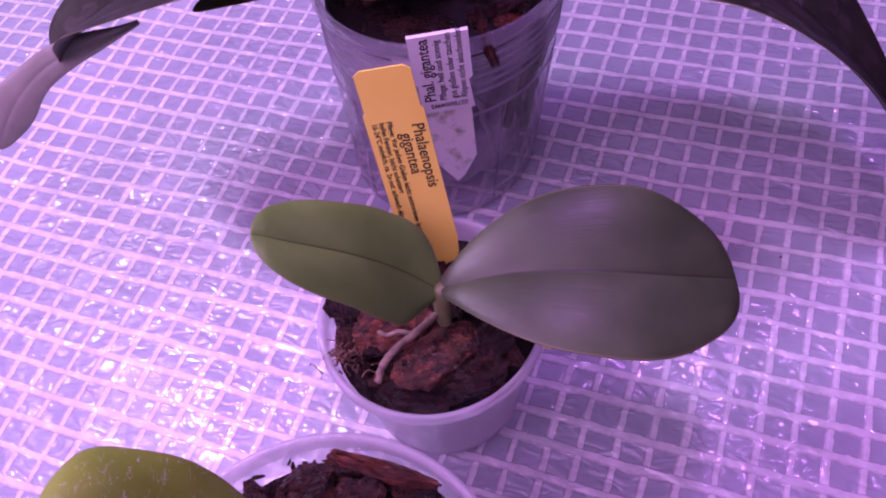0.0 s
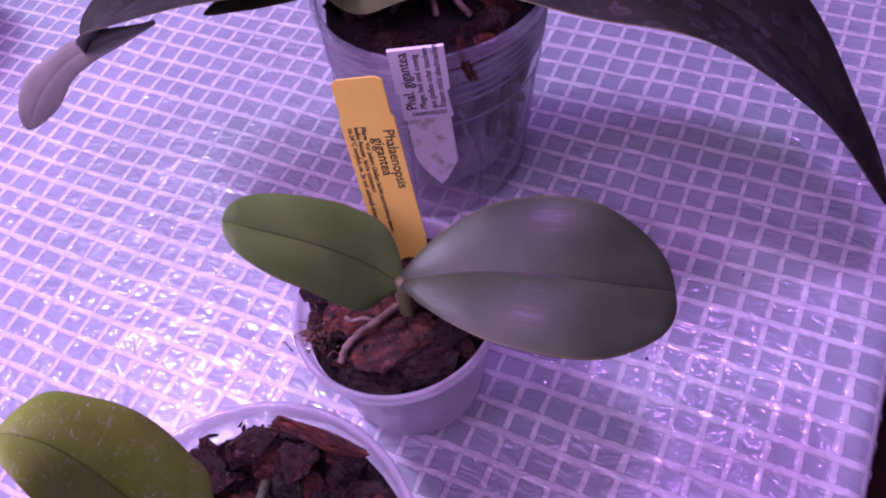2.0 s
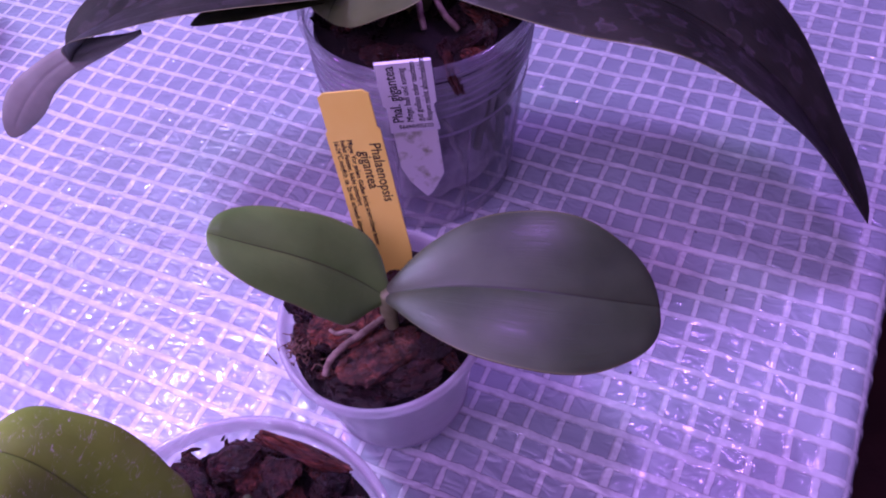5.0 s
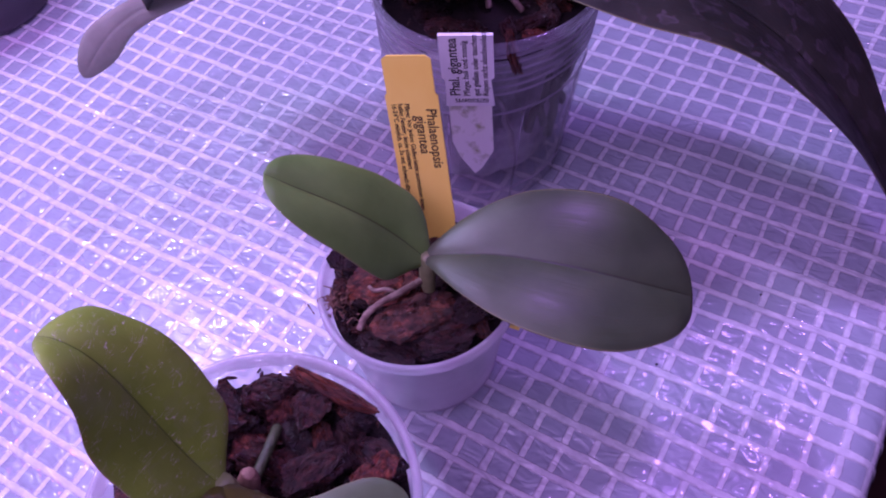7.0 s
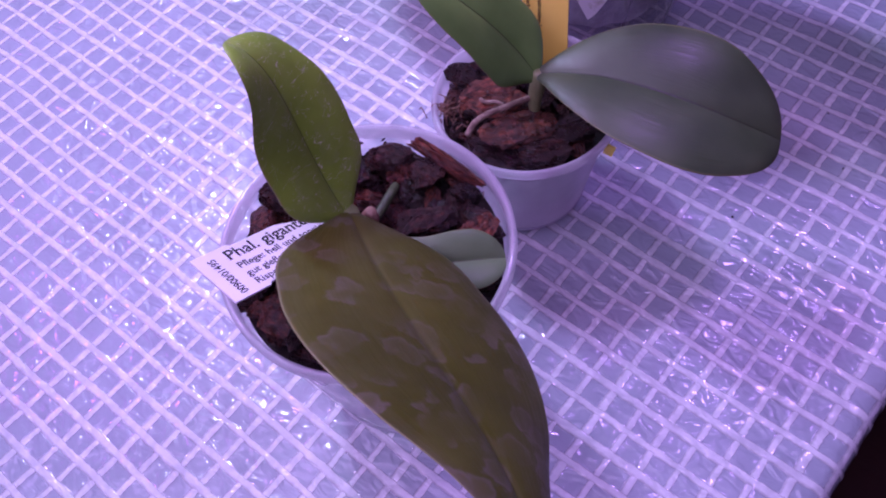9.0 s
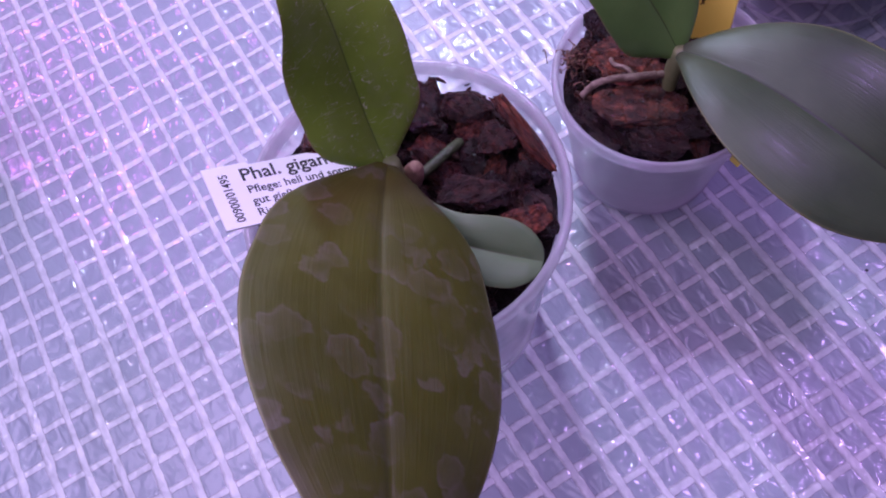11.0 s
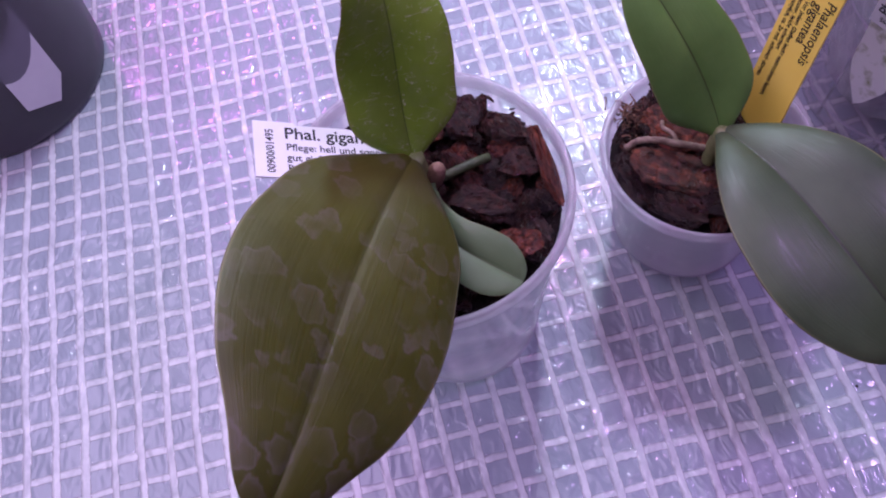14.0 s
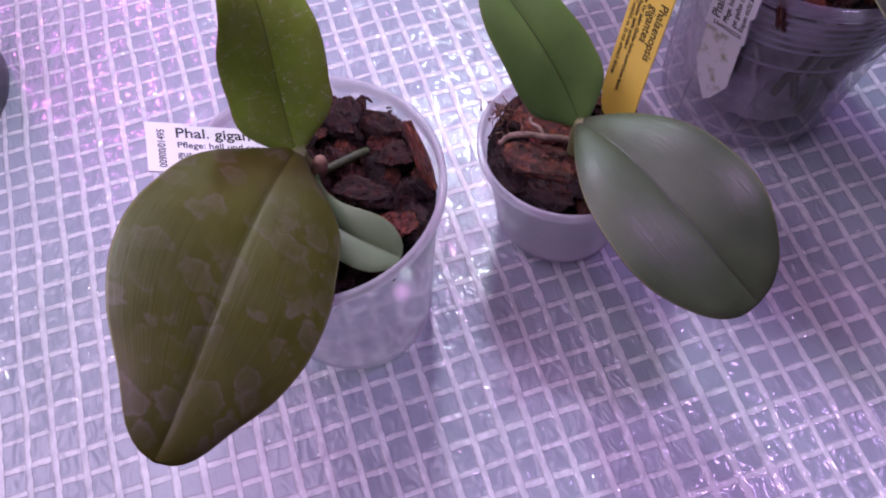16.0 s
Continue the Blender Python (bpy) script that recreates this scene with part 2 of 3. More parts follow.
STEM = mottled("stem_green", (0.16, 0.20, 0.07), (0.26, 0.28, 0.12), 120, 0.45)
SHEATH = mottled("dry_sheath", (0.20, 0.11, 0.07), (0.34, 0.21, 0.14), 160, 0.6, 0.5)
ROOT = mottled("aerial_root", (0.12, 0.07, 0.05), (0.38, 0.28, 0.22), 230, 0.6, 0.5)
ROOT_PALE = mottled("pale_old_root", (0.22, 0.23, 0.20), (0.42, 0.42, 0.40), 120, 0.45, 0.3)
ROOT_GREEN = mottled("green_root", (0.030, 0.050, 0.016), (0.075, 0.095, 0.038), 200, 0.5, 0.4)
FIBRE = mottled("coir_fibre", (0.12, 0.055, 0.035), (0.28, 0.15, 0.10), 200, 0.7, 0.3)
YELLOW = mottled("yellow_tag_plastic", (0.93, 0.72, 0.10), (0.96, 0.80, 0.14), 35, 0.42, 0.08)
WHITE = mottled("white_tag_paper", (0.70, 0.70, 0.74), (0.76, 0.76, 0.79), 60, 0.5, 0.05)
ALGAE = mottled("white_tag_with_algae", (0.74, 0.74, 0.72), (0.20, 0.24, 0.06), 110, 0.5, 0.15, lo=0.50, hi=0.66)
INK = material("black_ink", (0.012, 0.012, 0.014), 0.6)
INK_BROWN = material("ink_on_yellow", (0.016, 0.012, 0.008), 0.6)
WOOD = mottled("brown_floor_wood", (0.055, 0.022, 0.014), (0.095, 0.038, 0.024), 9, 0.5, 0.3, 0.004)
WALL = mottled("plain_pale_surface", (0.42, 0.38, 0.50), (0.48, 0.44, 0.56), 3, 0.7, 0.05)


# ---- helpers for parts ----
def part(name, bm, mat, parent=None, label="", smooth=True):
    me = bpy.data.meshes.new(name)
    bm.normal_update()
    bm.to_mesh(me)
    bm.free()
    for p in me.polygons:
        p.use_smooth = smooth
    me.materials.append(mat)
    ob = new(name, me)
    ob.parent = parent
    if label:
        tagged(ob, label)
    return ob


def empty(name, place, label, category, group=""):
    ob = new(name)
    ob.empty_display_size = 0.01
    ob.location = place
    bpy.context.view_layer.update()
    return tagged(ob, label, category, group)


def under(ob, parent):
    """Parent that keeps world-placed meshes where they are."""
    ob.parent = parent
    ob.matrix_parent_inverse = Matrix.Translation(parent.location).inverted()
    return ob


def wpart(name, bm, mat, parent, label="", smooth=True):
    return under(part(name, bm, mat, None, label, smooth), parent)


def tube(points, radii, sides=8, cap=True):
    bm = bmesh.new()
    rings = []
    for n, p in enumerate(points):
        p = Vector(p)
        a, b = Vector(points[max(n - 1, 0)]), Vector(points[min(n + 1, len(points) - 1)])
        t = (b - a).normalized()
        u = t.orthogonal().normalized()
        w = t.cross(u)
        r = radii[n] if isinstance(radii, (list, tuple)) else radii
        rings.append([bm.verts.new(p + r * (math.cos(2 * math.pi * k / sides) * u + math.sin(2 * math.pi * k / sides) * w)) for k in range(sides)])
    for a, b in zip(rings, rings[1:]):
        shift = min(range(sides), key=lambda s: (a[0].co - b[s].co).length)
        for k in range(sides):
            bm.faces.new((a[k], a[(k + 1) % sides], b[(k + 1 + shift) % sides], b[(k + shift) % sides]))
    if cap:
        bm.faces.new(rings[0][::-1])
        bm.faces.new(rings[-1])
    bmesh.ops.recalc_face_normals(bm, faces=bm.faces)
    return bm


def spline(points, steps=6):
    """A smooth line through points."""
    p = [Vector(q) for q in points]
    p = [2 * p[0] - p[1]] + p + [2 * p[-1] - p[-2]]
    out = []
    for a, b, c, d in zip(p, p[1:], p[2:], p[3:]):
        for k in range(steps):
            t = k / steps
            out.append(0.5 * (2 * b + (c - a) * t + (2 * a - 5 * b + 4 * c - d) * t * t + (3 * b - a - 3 * c + d) * t**3))
    return out + [p[-2]]


def lathe(profile, sides=72, lower=(0, 0, 0), upper=(0, 0, 0), height=1.0):
    """A turned wall from (radius, z) pairs; its axis runs from lower to upper."""
    bm = bmesh.new()
    lower, upper = Vector(lower), Vector(upper)
    rings = []
    for r, z in profile:
        c = lower.lerp(upper, z / height)
        rings.append([bm.verts.new((c.x + r * math.cos(2 * math.pi * k / sides), c.y + r * math.sin(2 * math.pi * k / sides), c.z)) for k in range(sides)])
    for a, b in zip(rings, rings[1:]):
        for k in range(sides):
            bm.faces.new((a[k], a[(k + 1) % sides], b[(k + 1) % sides], b[k]))
    return bm


# ---- the shelf, its film, the floor and the added walls ----
CELL, EDGE_X = 0.01, 0.0515


def swell(x, y):
    """The film's gentle height over the shelf."""
    return 0.0011 * noise.noise((x * 16, y * 16, 3.1)) + 0.0005 * noise.noise((x * 55, y * 55, 7.7))


def drape(x, y, lift=0.0):
    """The film runs flat, then bends down over the shelf's front edge."""
    z = swell(x, y) - 0.0012
    r = 0.007
    if x <= EDGE_X - r:
        return Vector((x, y, z + lift))
    a = min((x - (EDGE_X - r)) / r, math.pi / 2 * 0.96)
    rest = max(0.0, x - (EDGE_X - r) - r * math.pi / 2 * 0.96)
    s, c = math.sin(a), math.cos(a)
    return Vector((EDGE_X - r + (r + lift) * s + rest * c, y, z - r + (r + lift) * c - rest * s))


def film():
    bm = bmesh.new()
    x0, x1, y0, y1, d = -0.62, 0.12, -0.46, 0.52, 0.0025
    nx, ny = int((x1 - x0) / d), int((y1 - y0) / d)
    rows_ = []
    for j in range(ny + 1):
        y = y0 + j * d
        line = []
        for i in range(nx + 1):
            x = x0 + i * d
            u, v = (x / CELL) % 1, (y / CELL) % 1
            puff = math.sin(math.pi * u) * math.sin(math.pi * v)
            line.append(bm.verts.new(drape(x, y, -0.00016 * puff)))
        rows_.append(line)
    for a, b in zip(rows_, rows_[1:]):
        for i in range(nx):
            bm.faces.new((a[i], a[i + 1], b[i + 1], b[i]))
    ob = part("shelf_film", bm, FILM)
    return tagged(ob, "glossy translucent lattice-reinforced greenhouse film lying over the shelf", "plastic film", "", "structure")


FILM_OB = film()


def weave_shift(x, y):
    """How far the weave is pulled out of square."""
    return 0.0011 * noise.noise((x * 14, y * 14, 21.0)) + 0.0006 * noise.noise((x * 38, y * 38, 33.0))


def thread(along_y, k):
    bm = bmesh.new()
    uv = bm.loops.layers.uv.new("UVMap")
    rnd = random.Random(1000 * along_y + k)
    base = k * CELL + rnd.uniform(-0.00035, 0.00035)
    a, b = (-0.455, 0.515) if along_y else (-0.615, 0.115)
    n = int((b - a) / 0.0025)
    wide = (0.00175 if along_y else 0.00190) * rnd.uniform(0.85, 1.15)
    prev, ph, lie = None, rnd.uniform(0, 9), 0.00010 if along_y else 0.00018
    across = ((-1.0, -0.00005, 0.0), (-0.6, 0.00007, 0.2), (0.0, 0.00012, 0.5), (0.6, 0.00007, 0.8), (1.0, -0.00005, 1.0))
    for s in range(n + 1):
        t = a + (b - a) * s / n
        w = wide * (1 + 0.22 * noise.noise((t * 210, ph, base * 90)))
        c = base + (weave_shift(base, t) if along_y else weave_shift(t + 3.0, base)) + 0.0002 * noise.noise((t * 190, ph, 2.0))
        ring = []
        for off, rise, u in across:
            lift = lie + rise
            ring.append(bm.verts.new(drape(c + off * w, t, lift) if along_y else drape(t, c + off * w, lift)))
        if prev:
            for q in range(4):
                quad = (prev[q], prev[q + 1], ring[q + 1], ring[q])
                face = bm.faces.new(quad)
                for loop, u in zip(face.loops, (across[q][2], across[q + 1][2], across[q + 1][2], across[q][2])):
                    loop[uv].uv = (u, t)
        prev = ring
    bmesh.ops.recalc_face_normals(bm, faces=bm.faces)
    if sum(f.normal.z for f in bm.faces) < 0:
        bmesh.ops.reverse_faces(bm, faces=bm.faces)
    return part("thread", bm, THREAD, FILM_OB)


def slab(name, lo, hi, mat, label, category, smooth=False):
    bm = bmesh.new()
    bmesh.ops.create_cube(bm, size=1)
    for v in bm.verts:
        v.co = Vector([(a + b) / 2 + c * (b - a) for a, b, c in zip(lo, hi, v.co)])
    return tagged(part(name, bm, mat, None, "", smooth), label, category, "", "structure")


slab("shelf_board", (-0.63, -0.47, -0.03), (0.043, 0.53, -0.0032), WALL, "pale shelf board under the film", "shelf")
slab("floor", (-2.2, -1.8, -0.62), (1.6, 2.0, -0.60), WOOD, "dark reddish brown wooden floor below the shelf", "floor")
# Unseen walls and ceiling added to close the room and bounce lamp light.
slab("bounce_wall_north", (-2.2, 2.0, -0.6), (1.6, 2.06, 1.6), WALL, "plain unseen wall behind the shelf, added for bounced light", "wall")
slab("bounce_wall_south", (-2.2, -1.86, -0.6), (1.6, -1.8, 1.6), WALL, "plain unseen wall, added for bounced light", "wall")
slab("bounce_wall_west", (-2.26, -1.8, -0.6), (-2.2, 2.0, 1.6), WALL, "plain unseen wall, added for bounced light", "wall")
slab("bounce_wall_east", (1.6, -1.8, -0.6), (1.66, 2.0, 1.6), WALL, "plain unseen wall, added for bounced light", "wall")
slab("ceiling", (-2.2, -1.8, 1.6), (1.6, 2.0, 1.66), WALL, "plain unseen ceiling over the shelf, added for bounced light", "ceiling")


# ---- leaves ----
def leaf_mesh(ctrl, roll0, roll1, fold, widths, thick=0.0011, cup=0.0, wave=0.0, seed=0, foot=0.003):
    """A fleshy leaf along a cubic line: half widths at six stations, twist in degrees, two halves folded along the midrib."""
    P = np.array(ctrl, float)
    n = 48
    half = (0.03, 0.075, 0.18, 0.33, 0.50, 0.66, 0.80, 0.90, 0.955, 0.985, 1.0)
    cross = [-t for t in half[::-1]] + [0.0] + list(half)
    m = len(cross) - 1
    S = np.sin(np.linspace(0, np.pi / 2, n + 1)) * 0.6 + np.linspace(0, 1, n + 1) * 0.4
    kn = np.array([0, 0.12, 0.3, 0.5, 0.7, 0.87, 1.0])
    w = np.r_[foot, np.array(widths, float), 0.0]
    gk = np.sqrt(np.maximum(1 - kn**5, 1e-9))
    v = np.r_[w[:-1] / gk[:-1], w[-2] / gk[-2]]
    slope = np.gradient(v, kn)
    i = np.clip(np.searchsorted(kn, S, "right") - 1, 0, 5)
    h = kn[i + 1] - kn[i]
    q = (S - kn[i]) / h
    W = ((2 * q**3 - 3 * q**2 + 1) * v[i] + (q**3 - 2 * q**2 + q) * h * slope[i] + (-2 * q**3 + 3 * q**2) * v[i + 1] + (q**3 - q**2) * h * slope[i + 1]) * np.sqrt(np.maximum(1 - S**5, 0))
    W = np.maximum(W, 0.0004)
    s = S[:, None]
    mid = (1 - s) ** 3 * P[0] + 3 * (1 - s) ** 2 * s * P[1] + 3 * (1 - s) * s * s * P[2] + s**3 * P[3]
    tan = 3 * (1 - s) ** 2 * (P[1] - P[0]) + 6 * (1 - s) * s * (P[2] - P[1]) + 3 * s * s * (P[3] - P[2])
    tan /= np.linalg.norm(tan, axis=1)[:, None]
    side = np.cross(tan, (0, 0, 1.0))
    side /= np.linalg.norm(side, axis=1)[:, None]
    up = np.cross(side, tan)
    a = np.radians(roll0 + (roll1 - roll0) * S)[:, None]
    sd, u = side * np.cos(a) + up * np.sin(a), up * np.cos(a) - side * np.sin(a)
    f = math.radians(fold)
    bm = bmesh.new()
    uv = bm.loops.layers.uv.new("UVMap")
    spot = {}
    layers = []
    for layer in (1, -1):
        grid = []
        for k in range(n + 1):
            line = []
            for j in range(m + 1):
                t = cross[j]
                e = max(0.0, 1 - t**6)
                end = min(1.0, (1 - S[k]) * 14, S[k] * 30 + 0.5)
                lift = abs(t) * math.sin(f) + cup * (t * t - abs(t)) * 4 + wave * noise.noise((t * 1.3 + seed, S[k] * 3.2, seed * 1.7))
                groove = -0.00025 * math.exp(-((t * W[k]) / 0.0007) ** 2) * end
                p = mid[k] + sd[k] * t * W[k] * math.cos(f) + u[k] * (W[k] * lift + layer * 0.5 * thick * e * end + groove * 1.0)
                vert = bm.verts.new(p)
                spot[vert] = (0.5 + 0.5 * t, S[k])
                line.append(vert)
            grid.append(line)
        layers.append(grid)
        for k in range(n):
            for j in range(m):
                quad = (grid[k][j], grid[k][j + 1], grid[k + 1][j + 1], grid[k + 1][j])
                bm.faces.new(quad if layer > 0 else quad[::-1])
    rim_verts = dict.fromkeys([v_ for g in layers for line in g for v_ in (line[0], line[-1])] + layers[0][-1] + layers[1][-1])
    bmesh.ops.remove_doubles(bm, verts=list(rim_verts), dist=0.00005)
    for face in bm.faces:
        for loop in face.loops:
            loop[uv].uv = spot.get(loop.vert, (0.5, 0.5))
    bmesh.ops.recalc_face_normals(bm, faces=bm.faces)
    return bm


def leaf(plant, ctrl, roll0, roll1, fold, widths, mat, label, **more):
    return wpart("leaf", leaf_mesh(ctrl, roll0, roll1, fold, widths, **more), mat, plant, label)


# ---- pots ----
def pot(lower, upper, base_r, rim_r, height, mat, rim_mat, label, rings=(), lip=0.0014, shoulder=0.0, ribs=0):
    """A thin-walled tapered pot: wall with a stepped shoulder under the rolled rim, a raised foot ring and upright ribs."""
    thing = empty("plant_pot", lower, label, "plant pot", "orchid pots")

    def radius(z):
        r = base_r + (rim_r - lip - shoulder - base_r) * (z / height) ** 0.9
        return r + shoulder * min(1.0, max(0.0, (z / height - 0.845) / 0.02))

    zs = sorted([height * (0.012 + 0.988 * k / 30) for k in range(31)] + [height * 0.845, height * 0.865])
    body = lathe([(base_r * 0.25, 0.0012), (base_r - 0.003, 0.0008), (base_r - 0.0008, 0.0003)] + [(radius(z), z) for z in zs], 96, lower, upper, height)
    wpart("wall", body, mat, thing)
    r = rim_r
    ring = lathe([(r - lip - 0.0002, height - 0.0046), (r - 0.0004, height - 0.0042), (r, height - 0.0036), (r, height - 0.0010), (r - 0.0004, height - 0.0002), (r - 0.0009, height), (r - lip, height - 0.0001), (r - lip - 0.0006, height - 0.0008), (r - lip - 0.0008, height - 0.0046)], 96, lower, upper, height)
    wpart("rim", ring, rim_mat, thing)
    for z, grow in rings:
        rr = radius(z)
        wpart("moulded_ring", lathe([(rr - 0.0001, z - 0.0007), (rr + grow * 0.8, z - 0.0003), (rr + grow, z), (rr + grow * 0.8, z + 0.0003), (rr - 0.0001, z + 0.0007)], 72, lower, upper, height), RIDGE_HIGHLIGHT, thing)
    for k in range(ribs):
        a = 2 * math.pi * k / ribs
        line = []
        for q in range(8):
            z = height * (0.04 + 0.58 * q / 7)
            c = Vector(lower).lerp(Vector(upper), z / height)
            line.append((c.x + (radius(z) + 0.0001) * math.cos(a), c.y + (radius(z) + 0.0001) * math.sin(a), c.z))
        wpart("rib", tube(line, 0.0005, 6), mat, thing)
    return thing


def chunk_mesh(seed, flat):
    """A broken, angular piece of bark, split along its layers."""
    bm = bmesh.new()
    bmesh.ops.create_icosphere(bm, subdivisions=4, radius=1)
    rnd = random.Random(400 + seed)
    off = Vector((seed * 3.7, seed * 1.3, seed * 2.1))
    cuts = []
    for k in range(10):
        z = rnd.uniform(-0.75, 0.75)
        a = 2 * math.pi * (k + rnd.uniform(-0.3, 0.3)) / 10
        r = math.sqrt(1 - z * z)
        cuts.append((Vector((r * math.cos(a), r * math.sin(a), z)), rnd.uniform(0.50, 0.80)))
    cuts += [(Vector((0.1, 0.1, 1)).normalized(), rnd.uniform(0.45, 0.7)), (Vector((0.1, -0.1, -1)).normalized(), rnd.uniform(0.45, 0.7))]
    for v in bm.verts:
        d = v.co.copy()
        p = d * (1.12 + 0.25 * noise.noise(d * 1.1 + off))
        for n, at in cuts:
            over = p.dot(n) - at
            if over > 0:
                p -= n * over
        step = noise.noise(Vector((d.x * 1.4, d.y * 3.5, p.z * 7.0)) + off)
        crack = abs(noise.noise(Vector((d.x * 1.3, p.y * 5.5, p.z * 2.0)) + off * 2))
        p *= 1 + 0.13 * round(step * 4) / 4 + 0.05 * noise.noise(d * 9 + off) - 0.15 * max(0.0, 0.10 - crack) / 0.10
        v.co = Vector((p.x, p.y, p.z * flat)) * 1.2
    bm.normal_update()
    for e in bm.edges:
        e.smooth = e.calc_face_angle(0.0) < 0.55
    me = bpy.data.meshes.new("bark_chunk")
    bm.to_mesh(me)
    bm.free()
    for poly in me.polygons:
        poly.use_smooth = True
    me.materials.append(BARK)
    return me


CHUNKS = [chunk_mesh(s, f) for s, f in zip(range(14), itertools.cycle((0.45, 0.65, 0.35, 0.8)))]


def chunk(parent, place, size, turn, shape, stretch=(1, 1, 1), name="bark_chunk", red=False):
    me = CHUNKS[shape % len(CHUNKS)]
    if red:
        me = me.copy()
        me.materials[0] = BARK_RED
    ob = new(name, me)
    ob.parent = parent
    ob.matrix_basis = Matrix.Translation(Vector(place) - parent.location) @ Euler(turn).to_matrix().to_4x4() @ Matrix.Diagonal((size * stretch[0], size * stretch[1], size * stretch[2], 1))
    return ob


def substrate(centre, radius, level, count, seed, sizes, label, keep_out=()):
    """Bark pieces heaped in a pot, over a dark bed painting their gaps' shade."""
    rnd = random.Random(seed)
    bed = bmesh.new()
    rings = []
    for q in range(9):
        rr = radius * q / 8
        rings.append([bed.verts.new((centre[0] + rr * math.cos(a), centre[1] + rr * math.sin(a), level - 0.0065 + 0.002 * noise.noise((rr * 200, a, seed)))) for a in [2 * math.pi * k / 40 for k in range(40)]])
    for a, b in zip(rings[1:], rings[2:]):
        for k in range(40):
            bed.faces.new((a[k], a[(k + 1) % 40], b[(k + 1) % 40], b[k]))
    bed.faces.new(rings[1])
    thing = empty("bark_substrate", (centre[0], centre[1], level - 0.0065), label, "bark")
    wpart("bed", bed, SOIL_AND_GAP_SHADE, thing)
    done = []
    tries = 0
    while len(done) < count and tries < 4000:
        tries += 1
        size = rnd.uniform(*sizes) * (1.0 if len(done) < count * 0.6 else 0.55)
        rr = (radius - size * 0.85) * math.sqrt(rnd.random())
        a = rnd.uniform(0, 2 * math.pi)
        x, y = centre[0] + rr * math.cos(a), centre[1] + rr * math.sin(a)
        if any(math.hypot(x - p, y - q) < 0.52 * (size + s) for p, q, s in done) or any(math.hypot(x - p, y - q) < s for p, q, s in keep_out):
            continue
        done.append((x, y, size))
        z = level - rnd.uniform(0.0005, 0.0045) - (0.0015 if len(done) > count * 0.6 else 0)
        chunk(thing, (x, y, z), size, (rnd.uniform(-0.9, 0.9), rnd.uniform(-0.9, 0.9), rnd.uniform(0, 6.3)), rnd.randrange(14), (rnd.uniform(0.9, 1.5), rnd.uniform(0.65, 1.0), rnd.uniform(0.8, 1.1)))
    return thing


# ---- written tags ----
def writing(parent, text, size, m, mat, name="writing", align="LEFT", stretch=1.0):
    data = bpy.data.curves.new(name, "FONT")
    data.body, data.size, data.align_x, data.extrude, data.resolution_u = text, size, align, 0.00002, 3
    data.materials.append(mat)
    data.offset = 0.00008 if size > 0.0048 else 0.00004
    ob = new(name, data)
    ob.parent = parent
    ob.matrix_basis = m @ Matrix.Diagonal((stretch, 1, 1, 1))
    return ob


def plate(outline, thick, bend=None, steps=1):
    """A thin plate in the x-y plane from an outline, z by bend(y)."""
    bm = bmesh.new()
    verts = [bm.verts.new((x, y, 0)) for x, y in outline]
    face = bm.faces.new(verts)
    if bend:
        ys = [p[1] for p in outline]
        lo, hi = min(ys), max(ys)
        for k in range(1, steps):
            y = lo + (hi - lo) * k / steps
            bmesh.ops.bisect_plane(bm, geom=bm.verts[:] + bm.edges[:] + bm.faces[:], plane_co=(0, y, 0), plane_no=(0, 1, 0))
    res = bmesh.ops.extrude_face_region(bm, geom=bm.faces[:])
    for g in res["geom"]:
        if isinstance(g, bmesh.types.BMVert):
            g.co.z -= thick
    if bend:
        for v in bm.verts:
            v.co.z += bend(v.co.y)
    bmesh.ops.recalc_face_normals(bm, faces=bm.faces)
    return bm


def frame_of(origin, x_dir, y_dir):
    x, y = Vector(x_dir).normalized(), Vector(y_dir).normalized()
    z = x.cross(y).normalized()
    y = z.cross(x)
    m = Matrix((x, y, z)).transposed().to_4x4()
    m.translation = origin
    return m


# ======== the small orchid ========
B_RIM = (-0.0950, -0.0089, 0.0491)
small_pot = pot((-0.0965, -0.0098, 0.0), B_RIM, 0.0232, 0.0326, 0.0491, POT_MILKY, RIM, "small milky translucent plastic pot holding a young orchid", ((0.0025, 0.0005),), shoulder=0.0006)
small_bark = substrate((-0.0950, -0.0089), 0.0292, 0.0470, 85, 5, (0.0028, 0.0056), "dark red-brown pine bark filling the small pot")
for place, size, turn, shape, stretch, name in (
    ((-.1045, -.0175, .0490), 0.0108, (0.16, -0.22, 0.65), 2, (1.20, 0.72, 0.48), "red_bark_slab"),
    ((-.0885, -.0215, .0482), 0.0112, (-0.10, 0.16, 0.95), 4, (1.05, 0.92, 0.42), "bark_slab"),
    ((-.0905, -.0335, .0466), 0.0092, (0.22, 0.05, 0.18), 6, (1.25, 0.48, 0.52), "bark_slab"),
    ((-.0780, -.0260, .0470), 0.0090, (0.15, -0.12, 0.55), 11, (1.20, 0.62, 0.48), "bark_slab"),
    ((-.0750, -.0120, .0484), 0.0084, (-0.20, -0.20, 0.90), 8, (1.15, 0.80, 0.55), "bark_slab"),
    ((-.1185, -.0130, .0482), 0.0060, (0.40, 0.50, 0.90), 1, (1.15, 0.85, 0.80), "bark_slab"),
    ((-.1130, .0010, .0490), 0.0066, (0.40, 0.30, 0.40), 9, (1.15, 0.75, 0.80), "bark_slab"),
    ((-.0820, .0080, .0480), 0.0075, (0.30, 0.10, 2.20), 12, (1.20, 0.70, 0.70), "bark_slab"),
):
    chunk(small_bark, place, size, turn, shape, stretch, name, name == "red_bark_slab")
rnd = random.Random(11)
